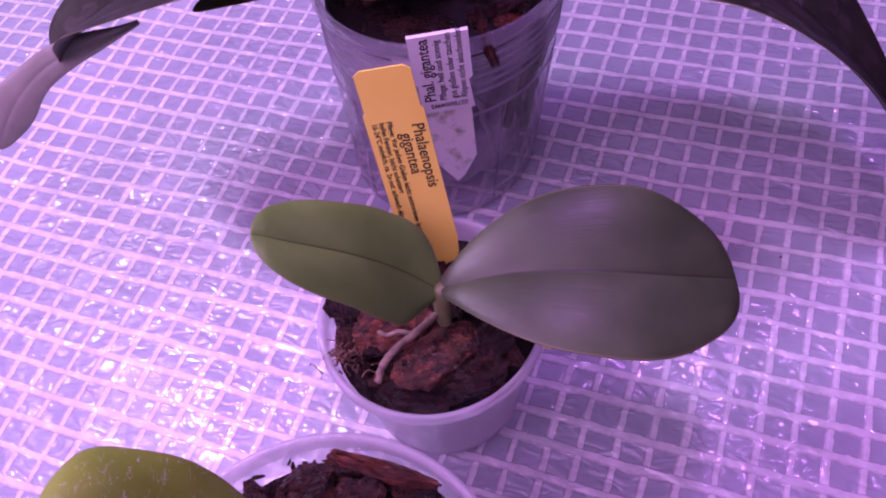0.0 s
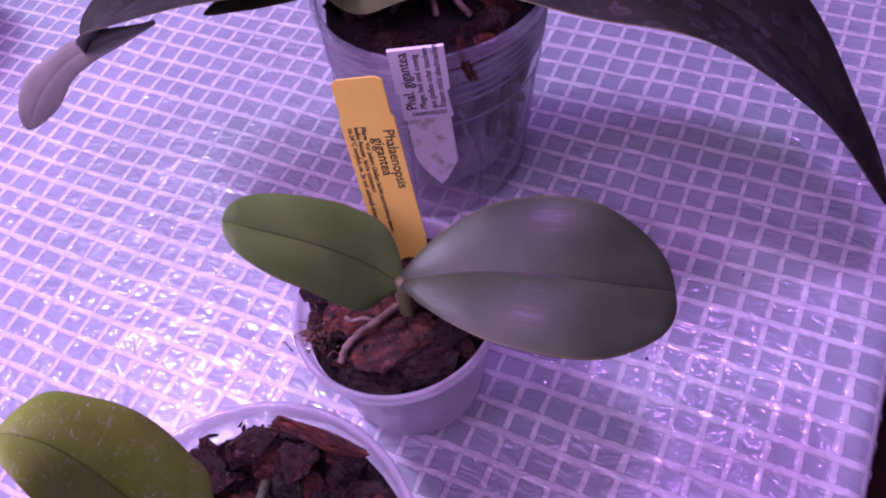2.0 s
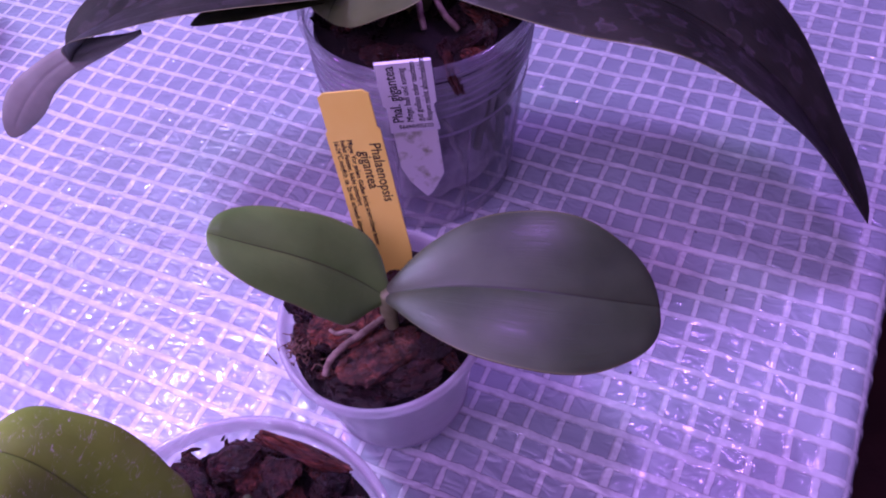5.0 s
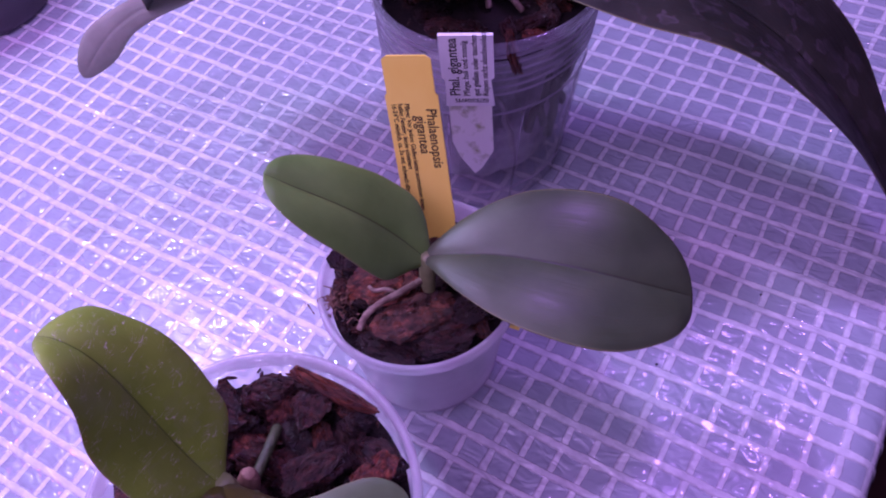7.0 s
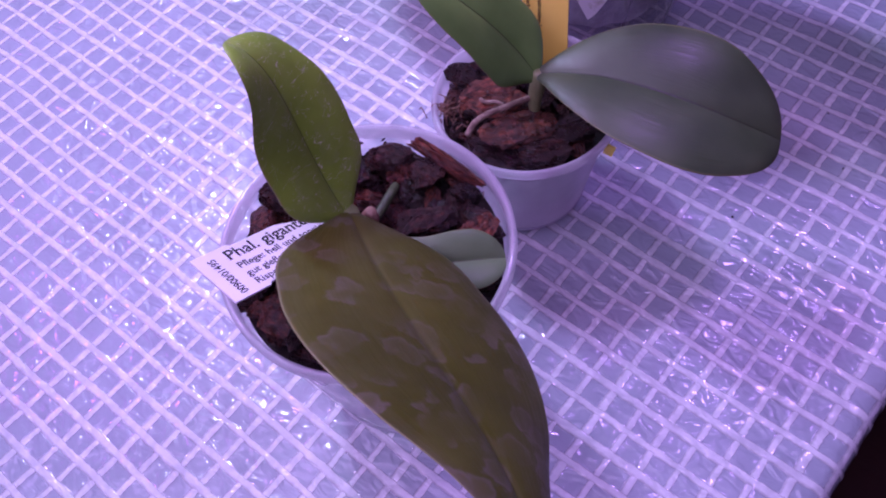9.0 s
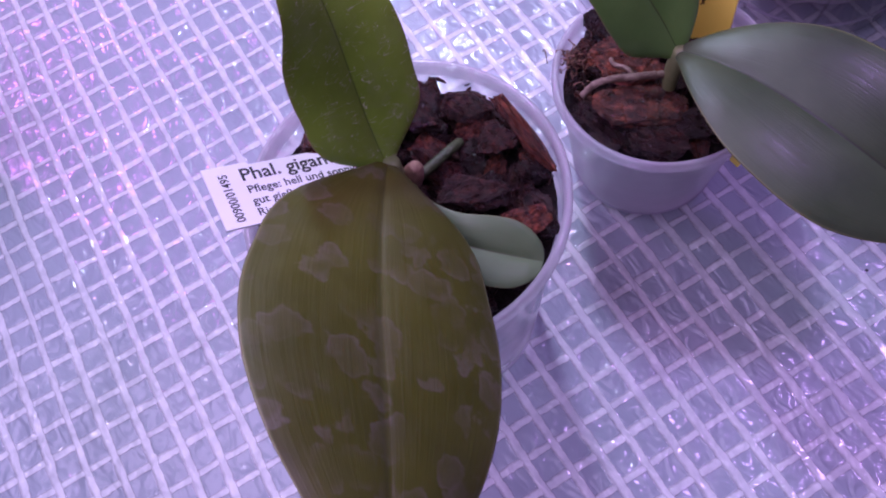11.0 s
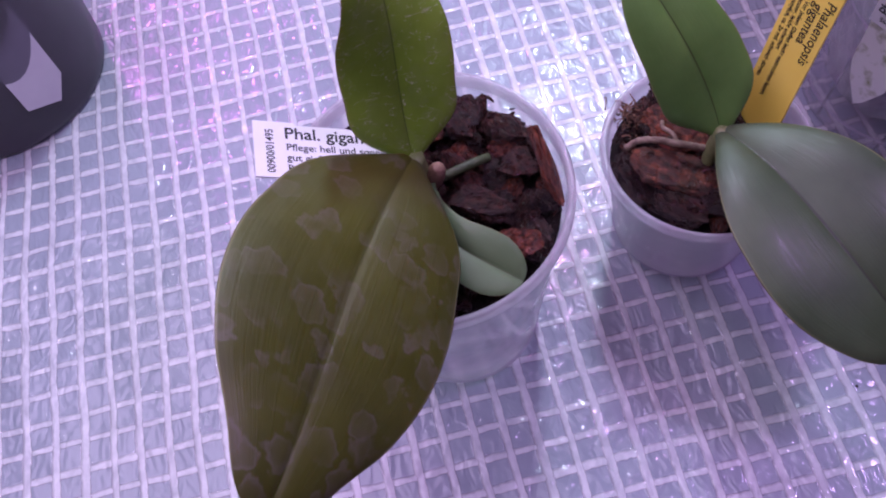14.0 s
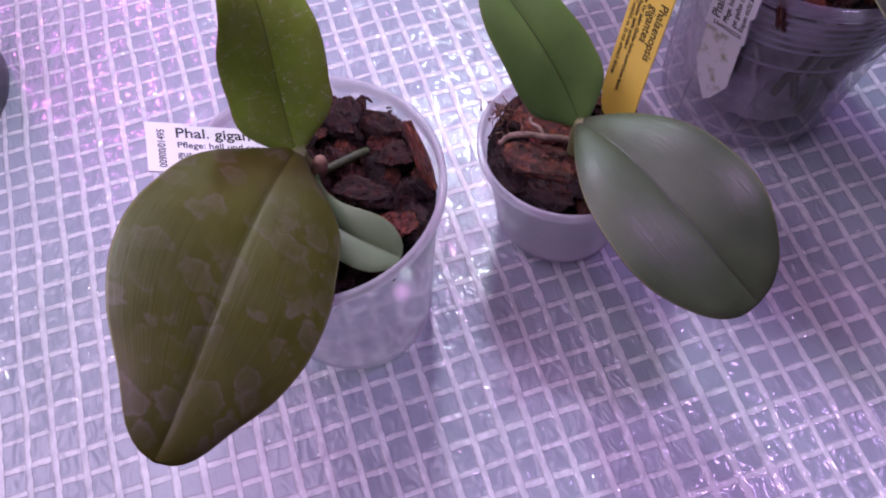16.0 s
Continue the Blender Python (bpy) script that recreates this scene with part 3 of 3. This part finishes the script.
tuft = empty("fibre_tuft", (-0.1140, -0.0275, 0.0470), "frayed brown fibre tuft among the bark", "plant fibre")
for k in range(64):
    p = Vector((-0.1140 + rnd.gauss(0, 0.0024), -0.0275 + rnd.gauss(0, 0.0026), 0.0455))
    way = Vector((rnd.uniform(-1, 1), rnd.uniform(-1, 1), rnd.uniform(0.3, 1.4))).normalized() * rnd.uniform(0.0020, 0.0060)
    line = spline([p, p + 0.5 * way + Vector((rnd.uniform(-1, 1), rnd.uniform(-1, 1), 0.6)) * 0.0012, p + way - Vector((0, 0, rnd.uniform(0, 0.0022)))], 4)
    wpart("fibre", tube(line, [rnd.uniform(0.00016, 0.00034) * (1 - 0.06 * q) for q in range(9)], 5), FIBRE, tuft)

small_plant = empty("orchid", (-0.0905, -0.0095, 0.0480), "young two-leaved orchid with grey-green leaves growing in bark", "orchid plant", "orchids")
leaf(small_plant, [(-.0896, -.0093, .0640), (-.0657, .0005, .0726), (-.0379, .0058, .0669), (-.0174, .0194, .0526)], -0.8, -16.8, 6.4, (.0117, .0203, .0239, .0232, .0168), LEAF_SMALL, "broad grey-green leaf with a sunken midrib", cup=-0.05, wave=0.012, seed=3)
leaf(small_plant, [(-.0908, -.0092, .0620), (-.1024, -.0145, .0857), (-.1124, -.0251, .0968), (-.1218, -.0295, .1068)], 30.7, -2.0, 1.2, (.0118, .0145, .0139, .0127, .0095), LEAF_SMALL_GREEN, "narrower green leaf standing upwards", cup=-0.06, wave=0.012, seed=5)
wpart("stem", tube(spline([(-.0905, -.0105, .0450), (-.0905, -.0100, .0530), (-.0900, -.0093, .0600), (-.0896, -.0092, .0645)]), [0.0016, 0.0018, 0.0021, 0.0022, 0.0022, 0.0023, 0.0024, 0.0025, 0.0026, 0.0027, 0.0027, 0.0027, 0.0028, 0.0028, 0.0027, 0.0026, 0.0024, 0.0022, 0.0018][:19], 10), STEM, small_plant)
wpart("root", tube(spline([(-.0912, -.0105, .0530), (-.0935, -.0155, .0535), (-.0965, -.0200, .0528), (-.0995, -.0245, .0520), (-.1015, -.0290, .0505), (-.1022, -.0325, .0470)], 8), [0.0011 + 0.00035 * noise.noise((0.9 * k, 4.0, 0)) for k in range(41)], 9), ROOT, small_plant, "pale brown aerial root creeping over the bark")
wpart("root", tube(spline([(-.0960, -.0190, .0528), (-.0995, -.0195, .0535), (-.1030, -.0210, .0525), (-.1060, -.0200, .0510)], 6), 0.0007, 7), ROOT, small_plant)

# yellow tag behind the small orchid
tag_top, tag_foot = Vector((-.1204, .0198, .1060)), Vector((-.0985, .0062, .0440))
up_dir = tag_top - tag_foot
tall = up_dir.length
yellow = empty("plant_tag", tag_foot, "yellow plastic plant tag with black print stuck in bark", "plant tag", "plant tags")
YM = frame_of((0, 0, 0), (0.93, 0.30, 0.10), up_dir)
yellow.matrix_basis = Matrix.Translation(tag_foot) @ YM
hw = 0.0081


def tag_bend(y):
    return -0.0022 * max(0.0, 1 - y / 0.022) ** 2


outline = [(-0.0035, -0.006), (0.0035, -0.006), (hw - 0.001, 0.006), (hw, 0.012), (hw, tall - 0.0125), (hw - 0.0007, tall - 0.0118), (hw - 0.0007, tall - 0.0012), (hw - 0.0024, tall), (-hw + 0.0024, tall), (-hw + 0.0007, tall - 0.0012), (-hw + 0.0007, tall - 0.0118), (-hw, tall - 0.0125), (-hw, 0.012), (-hw + 0.001, 0.006)]
part("blade", plate(outline, 0.0006, tag_bend, 26), YELLOW, yellow, "", False)
for text, size, x, y in (("Phalaenopsis", 0.0046, 0.0040, tall - 0.0165), ("gigantea", 0.0046, 0.0004, tall - 0.0190), ("Pflege: Vor jedem Gießen leicht austrocknen lassen,", 0.0021, -0.0024, tall - 0.0150), ("helles Fenster, leicht schattiert", 0.0021, -0.0044, tall - 0.0150), ("16-24°C möglich, ca. 2x mtl. schwach düngen", 0.0021, -0.0064, tall - 0.0150)):
    writing(yellow, text, size, pose(x, y, 0.00012, 0, 0, -90), INK_BROWN, stretch=0.86)

scrap = empty("plant_tag", (-.0630, -.0062, .0400), "small orange tag corner tucked beside the pot's rim", "plant tag", "plant tags")
scrap.matrix_basis = Matrix.Translation((-.0626, -.0062, .0418)) @ frame_of((0, 0, 0), (0.75, 0.1, -0.1), (0.1, 0.3, 1))
part("blade", plate([(-0.0016, -0.0030), (0.0016, -0.0030), (0.0018, 0.0010), (-0.0018, 0.0012)], 0.0006), YELLOW, scrap, "", False)

# ======== the middle orchid ========
A_RIM = (-0.0819, -0.0977, 0.0848)
mid_pot = pot((-0.0825, -0.0943, 0.0), A_RIM, 0.0262, 0.0394, 0.0848, POT_HAZY, RIM, "milky translucent plastic pot with a flared rim holding a mottled orchid", ((0.0030, 0.0005), (0.0060, 0.0004)), shoulder=0.0007)
mid_bark = substrate((-0.0819, -0.0977), 0.0360, 0.0818, 150, 8, (0.0028, 0.0056), "coarse dark bark chips filling the translucent pot")
stick_a, stick_b = Vector((-.0966, -.0648, .0880)), Vector((-.0705, -.0640, .0830))
chunk(mid_bark, (stick_a + stick_b) / 2 - Vector((0, 0.0005, 0.0016)), 0.0134, (0.15, 0.16, 0.05), 5, (1.0, 0.19, 0.22), "bark_stick", True)
for place, size, turn, shape, stretch in (
    ((-.0735, -.0830, .0832), 0.0068, (0.20, 0.20, 1.10), 7, (1.35, 0.80, 0.75)),
    ((-.0615, -.0790, .0822), 0.0056, (0.30, -0.30, 1.40), 10, (1.30, 0.85, 0.75)),
    ((-.0960, -.0735, .0835), 0.0060, (0.50, 0.20, 0.90), 5, (1.15, 0.85, 0.85)),
    ((-.0830, -.0720, .0835), 0.0055, (0.20, 0.40, 2.10), 13, (1.25, 0.85, 0.85)),
    ((-.1020, -.0830, .0830), 0.0065, (0.10, 0.30, 0.30), 0, (1.10, 0.85, 0.85)),
    ((-.1105, -.1020, .0845), 0.0058, (0.30, 0.90, 0.90), 9, (1.20, 0.70, 0.70)),
    ((-.1000, -.1160, .0835), 0.0065, (0.20, 0.30, 2.00), 2, (1.20, 0.80, 0.80)),
    ((-.0840, -.1260, .0820), 0.0062, (0.10, 0.30, 0.40), 6, (1.30, 0.80, 0.70)),
    ((-.0560, -.0900, .0805), 0.0055, (0.30, 0.10, 0.70), 4, (1.20, 0.80, 0.80)),
):
    chunk(mid_bark, place, size, turn, shape, stretch, "bark_slab", shape in (10, 4))

rnd = random.Random(77)
for k in range(18):
    a, up = rnd.gauss(1.9, 0.45), rnd.uniform(0, 1) ** 3
    r = 0.0343 + 0.0012 * up
    chunk(mid_bark, (-.0819 + r * math.cos(a), -.0977 + r * math.sin(a), .0808 + 0.0030 * up), rnd.uniform(0.0005, 0.0012), (rnd.uniform(0, 3), rnd.uniform(0, 3), rnd.uniform(0, 6)), rnd.randrange(14), (1.5, 0.6, 0.6), "bark_crumb")

mid_plant = empty("orchid", (-0.0850, -0.0985, 0.0850), "young orchid with an olive mottled leaf and a yellow-green leaf", "orchid plant", "orchids")
leaf(mid_plant, [(-.0831, -.0990, .0975), (-.0502, -.1193, .1126), (-.0196, -.1259, .1255), (.0017, -.1398, .1260)], 23.3, 54.4, -2.8, (.0182, .0250, .0260, .0211, .0125), LEAF_OLIVE, "large olive-brown leaf marked with pale dried water rings", cup=-0.05, wave=0.015, seed=7)
leaf(mid_plant, [(-.0857, -.0987, .0950), (-.0966, -.0991, .1170), (-.0982, -.0942, .1376), (-.1090, -.0997, .1422)], -4.9, -35.0, 4.2, (.0118, .0137, .0139, .0124, .0110), LEAF_YELLOW_GREEN, "upright yellow-green leaf with fine pale scratches", cup=-0.06, wave=0.012, seed=9)
leaf(mid_plant, [(-.0845, -.0965, .0850), (-.0665, -.1020, .0880), (-.0595, -.0915, .0875), (-.0500, -.0795, .0828)], -24, -16, 14, (.0040, .0055, .0066, .0080, .0074), LEAF_PALE, "short pale young leaf bent over the bark", cup=-0.05, seed=2)
wpart("stem", tube(spline([(-.0850, -.0980, .0790), (-.0850, -.0982, .0880), (-.0845, -.0988, .0960)]), 0.0030, 10), STEM, mid_plant)
wpart("sheath", tube(spline([(-.0838, -.0955, .0840), (-.0833, -.0935, .0890), (-.0828, -.0930, .0920)]), [0.0026, 0.0027, 0.0028, 0.0028, 0.0027, 0.0026, 0.0025, 0.0023, 0.0022, 0.0020, 0.0018, 0.0016, 0.0014], 9), SHEATH, mid_plant, "dry pinkish brown sheath at the leaf base")
wpart("root", tube(spline([(-.0840, -.0935, .0840), (-.0848, -.0890, .0846), (-.0862, -.0830, .0845), (-.0880, -.0790, .0825)], 7), 0.0013, 9), ROOT_GREEN, mid_plant, "dark green root tip over the bark")

# white tag of the middle orchid
tl, bl = Vector((-.0985, -.1350, .1080)), Vector((-.0815, -.1358, .1085))
white_a = empty("plant_tag", (tl + bl) / 2, "white plant tag with black printed text leaning from the pot", "plant tag", "plant tags")
inward = Vector((0.004, 0.058, -0.026))
WA = frame_of((0, 0, 0), inward, tl - bl)
white_a.matrix_basis = Matrix.Translation((tl + bl) / 2) @ WA
hh = (tl - bl).length / 2
part("blade", plate([(0, -hh), (0.010, -hh), (0.0106, -hh + 0.0008), (0.024, -hh + 0.0008), (0.040, -0.002), (0.040, 0.002), (0.024, hh - 0.0008), (0.0106, hh - 0.0008), (0.010, hh), (0, hh)], 0.0005), WHITE, white_a, "", False)
for text, size, x, y in (("Phal. gigantea", 0.0049, 0.0075, 0.0034), ("Pflege: hell und sonnig", 0.0029, 0.0078, -0.0002), ("gut gießen oder tauchen", 0.0029, 0.0078, -0.0034), ("Rispen nicht abschneiden", 0.0029, 0.0078, -0.0066)):
    writing(white_a, text, size, pose(x, y, 0.00004), INK)
writing(white_a, "00900/01495", 0.0028, pose(0.0048, -0.0072, 0.00004, 0, 0, 90), INK, stretch=0.9)

# ======== the large orchid ========
C_LOW, C_TOP = (-0.130, 0.087, 0.0), (-0.121, 0.090, 0.0900)
big_pot = pot(C_LOW, C_TOP, 0.0345, 0.0415, 0.0900, POT_CLEAR, POT_CLEAR, "clear ribbed plastic pot holding a large old orchid", tuple((0.066 + 0.0035 * k, 0.0004) for k in range(6)) + ((0.056, 0.0004), (0.010, 0.0004)), ribs=9)
big_bark = substrate((-0.122, 0.0900), 0.0370, 0.0880, 60, 21, (0.0035, 0.0070), "dark moist bark with old roots in the clear pot")
core = lathe([(0.006, 0.0105), (0.022, 0.0110), (0.0275, 0.0125)] + [(0.0295 + 0.0078 * k / 24, 0.014 + 0.067 * k / 24) for k in range(25)] + [(0.0335, 0.0822), (0.020, 0.0824), (0.004, 0.0825)], 80, C_LOW, C_TOP, 0.09)
for v in core.verts:
    v.co += Vector((noise.noise(v.co * 130), noise.noise(v.co * 130 + Vector((9, 0, 0))), 0.5 * noise.noise(v.co * 160))) * 0.0022
ROOT_BALL = mottled("wet_root_ball", (0.075, 0.085, 0.075), (0.40, 0.41, 0.42), 48, 0.4, 0.6, 0.003)
wpart("root_ball", core, ROOT_BALL, big_bark, "dark wet bark and pale roots seen through the pot")
wpart("top_soil", lathe([(0.0372, 0.0795), (0.0366, 0.0828), (0.030, 0.0838), (0.015, 0.0842), (0.002, 0.0842)], 64, C_LOW, C_TOP, 0.09), SOIL_AND_GAP_SHADE, big_bark, "dark crumbly soil on top")
rnd = random.Random(31)
for k in range(12):
    # old roots pressed against the plastic
    a, z, line = rnd.choice((rnd.uniform(2.8, 4.3), rnd.uniform(5.5, 6.8))), rnd.uniform(0.018, 0.060), []
    da, dz = rnd.uniform(-0.07, 0.07), rnd.uniform(0.002, 0.008)
    for q in range(6):
        c = Vector(C_LOW).lerp(Vector(C_TOP), z / 0.09)
        r = 0.0303 + 0.0078 * (z - 0.014) / 0.067
        line.append((c.x + r * math.cos(a), c.y + r * math.sin(a), z))
        a, z = a + da + rnd.uniform(-0.04, 0.04), min(z + dz, 0.079)
    wpart("old_root", tube(spline(line, 3), rnd.uniform(0.0008, 0.0019), 7), rnd.choice((ROOT_GREEN, ROOT_GREEN, ROOT_PALE)), big_bark)
for place, size, turn, shape, stretch, red in (
    ((-.0965, .0610, .0835), 0.0070, (0.1, 1.35, 0.3), 3, (1.3, 0.40, 0.35), True),
    ((-.1300, .0640, .0845), 0.0050, (0.4, 0.4, 0.9), 7, (1.2, 0.8, 0.8), False),
    ((-.1450, .0720, .0850), 0.0055, (0.3, 0.6, 2.1), 9, (1.2, 0.8, 0.7), False),
    ((-.0930, .0720, .0845), 0.0050, (0.2, 0.5, 1.4), 1, (1.2, 0.8, 0.8), True),
    ((-.1120, .0620, .0860), 0.0055, (0.2, 0.2, 0.4), 12, (1.2, 0.8, 0.8), False),
):
    chunk(big_bark, place, size, turn, shape, stretch, "bark_slab", red)
big_plant = empty("orchid", (-0.122, 0.0900, 0.0880), "large old orchid with wide drooping dark leaves", "orchid plant", "orchids")
leaf(big_plant, [(-.1209, .0861, .0960), (-.0560, .1116, .0985), (-.0142, .1203, .0774), (.0359, .0928, .0216)], -20.6, 36.1, 13.2, (.0167, .0309, .0341, .0342, .0171), LEAF_DARK, "wide dark leathery leaf drooping to its tip", thick=0.0015, wave=0.05, seed=12)
leaf(big_plant, [(-.1226, .0800, .0960), (-.1830, .0600, .1050), (-.2290, .0610, .0850), (-.2430, .0400, .0715)], -15.1, -9.0, 12.0, (.0270, .0370, .0415, .0350, .0220), LEAF_DARK, "wide dark leaf bending down at its pale torn end", thick=0.0015, wave=0.06, seed=14)
# The curled end is a separate strip, paler than the rest of the leaf.
wpart("curled_leaf_tip", leaf_mesh([(-.2015, .0420, .0912), (-.2148, .0342, .0856), (-.2467, .0331, .0806), (-.2545, .0084, .0567)], 61, 57, -4, (.0016, .0034, .0048, .0058, .0070), foot=0.0008, thick=0.0013, wave=0.03, seed=18), LEAF_GREY_TIP, big_plant, "pale grey-green curled leaf end")
leaf(big_plant, [(-.1215, .0880, .0980), (-.1280, .0810, .1105), (-.1310, .0698, .1118), (-.1360, .0570, .0986)], 4, 4, 8, (.0170, .0270, .0290, .0260, .0175), LEAF_DEEP_GREEN, "broad deep green leaf over the crown", thick=0.0015, seed=15)
leaf(big_plant, [(-.1225, .0860, .0960), (-.1420, .0690, .1020), (-.1600, .0600, .1000), (-.1880, .0520, .0900)], -8, -8, 6, (.0090, .0120, .0130, .0120, .0080), LEAF_DEEP_GREEN, "low green leaf at the pot's rim", thick=0.0015, seed=16)
wpart("stem", tube(spline([(-.1220, .0880, .0820), (-.1220, .0880, .0920), (-.1215, .0875, .1010)]), 0.0065, 12), STEM, big_plant)
for pts in ([(-.118, .084, .095), (-.115, .078, .091), (-.113, .075, .0855)], [(-.121, .082, .096), (-.124, .076, .092), (-.128, .073, .0855)], [(-.113, .084, .094), (-.107, .079, .090), (-.102, .078, .0855)]):
    wpart("root", tube(spline(pts, 7), 0.0011, 9), ROOT, big_plant, "thin brown aerial root")

# white tag inside the clear pot
tag_head, tag_tip = Vector((-.1101, .0472, .0970)), Vector((-.1090, .0508, .0290))
white_c = empty("plant_tag", tag_tip, "white printed plant tag, its tip stained by algae", "plant tag", "plant tags")
WC = frame_of((0, 0, 0), (0.88, 0.42, -0.02), tag_head - tag_tip)
white_c.matrix_basis = Matrix.Translation(tag_tip) @ WC @ Matrix.Diagonal((0.85, 1, 1, 1))
top = (tag_head - tag_tip).length
part("stake", plate([(0, 0), (0.0030, 0.003), (0.0085, 0.013), (0.0085, top - 0.001), (-0.0085, top - 0.001), (-0.0085, 0.018), (-0.0060, 0.010)], 0.0006), ALGAE, white_c, "stained white stake", False)
part("printed_sleeve", plate([(-0.0092, top - 0.031), (0.0098, top - 0.031), (0.0086, top - 0.019), (0.0100, top - 0.018), (0.0100, top), (-0.0100, top), (-0.0100, top - 0.018), (-0.0088, top - 0.019)], 0.0012), WHITE, white_c, "", False).location = (0, 0, 0.0008)
for text, size, x in (("Phal. gigantea", 0.0057, -0.0035), ("Pflege: hell und sonnig", 0.0033, 0.0002), ("gut gießen oder tauchen", 0.0033, 0.0040), ("Rispen nicht abschneiden", 0.0033, 0.0075)):
    writing(white_c, text, size, pose(x, top - 0.0262, 0.00085, 0, 0, 90), INK, stretch=0.82)
writing(white_c, "02750/04995", 0.0025, pose(0.0075, top - 0.0275, 0.00085, 0, 0, 180), INK)

# ======== things at the shelf's far side ========
D_LOW, D_TOP = (-0.242, -0.260, 0.0), (-0.242, -0.260, 0.085)
grey_pot = pot(D_LOW, D_TOP, 0.0445, 0.0500, 0.085, POT_GREY, POT_GREY, "smoky grey plastic pot with dark substrate", ())
wpart("filling", lathe([(0.004, 0.004), (0.0415, 0.005), (0.0465, 0.076), (0.004, 0.078)], 48, D_LOW, D_TOP, 0.085), SOIL_AND_GAP_SHADE, grey_pot, "dark filling seen through the pot")
tag_d = empty("plant_tag", (-.1975, -.2270, .0200), "plain white plant tag leaning against the grey pot", "plant tag", "plant tags")
tag_d.matrix_basis = Matrix.Translation((-.2045, -.2300, .0160)) @ frame_of((0, 0, 0), (0.55, -0.83, 0), (-0.10, -0.06, 1))
part("blade", plate([(-0.003, 0), (0.0095, 0.005), (0.0095, 0.062), (-0.0095, 0.062), (-0.0095, 0.010)], 0.0006), WHITE, tag_d, "", False)
E_LOW, E_TOP = (-0.416, 0.066, 0.0), (-0.416, 0.066, 0.07)
far_pot = pot(E_LOW, E_TOP, 0.0330, 0.0400, 0.07, POT_GREY, POT_GREY, "small smoky plastic pot standing alone on the film", ())
wpart("filling", lathe([(0.004, 0.004), (0.031, 0.005), (0.036, 0.060), (0.004, 0.062)], 40, E_LOW, E_TOP, 0.07), SOIL_AND_GAP_SHADE, far_pot, "dark filling seen through the pot")
red_plant = empty("orchid", (-0.105, -0.300, 0.0), "plant with a dark red hanging leaf tip", "orchid plant", "orchids")
leaf(red_plant, [(-.1100, -.3100, .002), (-.1100, -.3000, .030), (-.1080, -.2850, .045), (-.1050, -.2660, .038)], 0, 0, 8, (.004, .007, .009, .009, .006), LEAF_RED, "dark red leaf", seed=20)

# specks of dirt on the film
for place, r in (((-.0015, .0665), 0.0005), ((-.0238, .0230), 0.00055), ((-.0440, .0080), 0.0004), ((-.0180, .0880), 0.0004)):
    bm = bmesh.new()
    bmesh.ops.create_icosphere(bm, subdivisions=1, radius=r)
    for v in bm.verts:
        v.co = v.co * (1 + 0.4 * noise.noise(v.co * 4000)) + Vector((*place, swell(*place) + r * 0.3 - 0.0014))
    tagged(part("dirt_speck", bm, SOIL_AND_GAP_SHADE), "tiny black crumb of bark lying on the film", "crumb", "crumbs on the film")

# the film's woven lattice
for k in range(-61, 12):
    thread(1, k)
for k in range(-45, 52):
    thread(0, k)
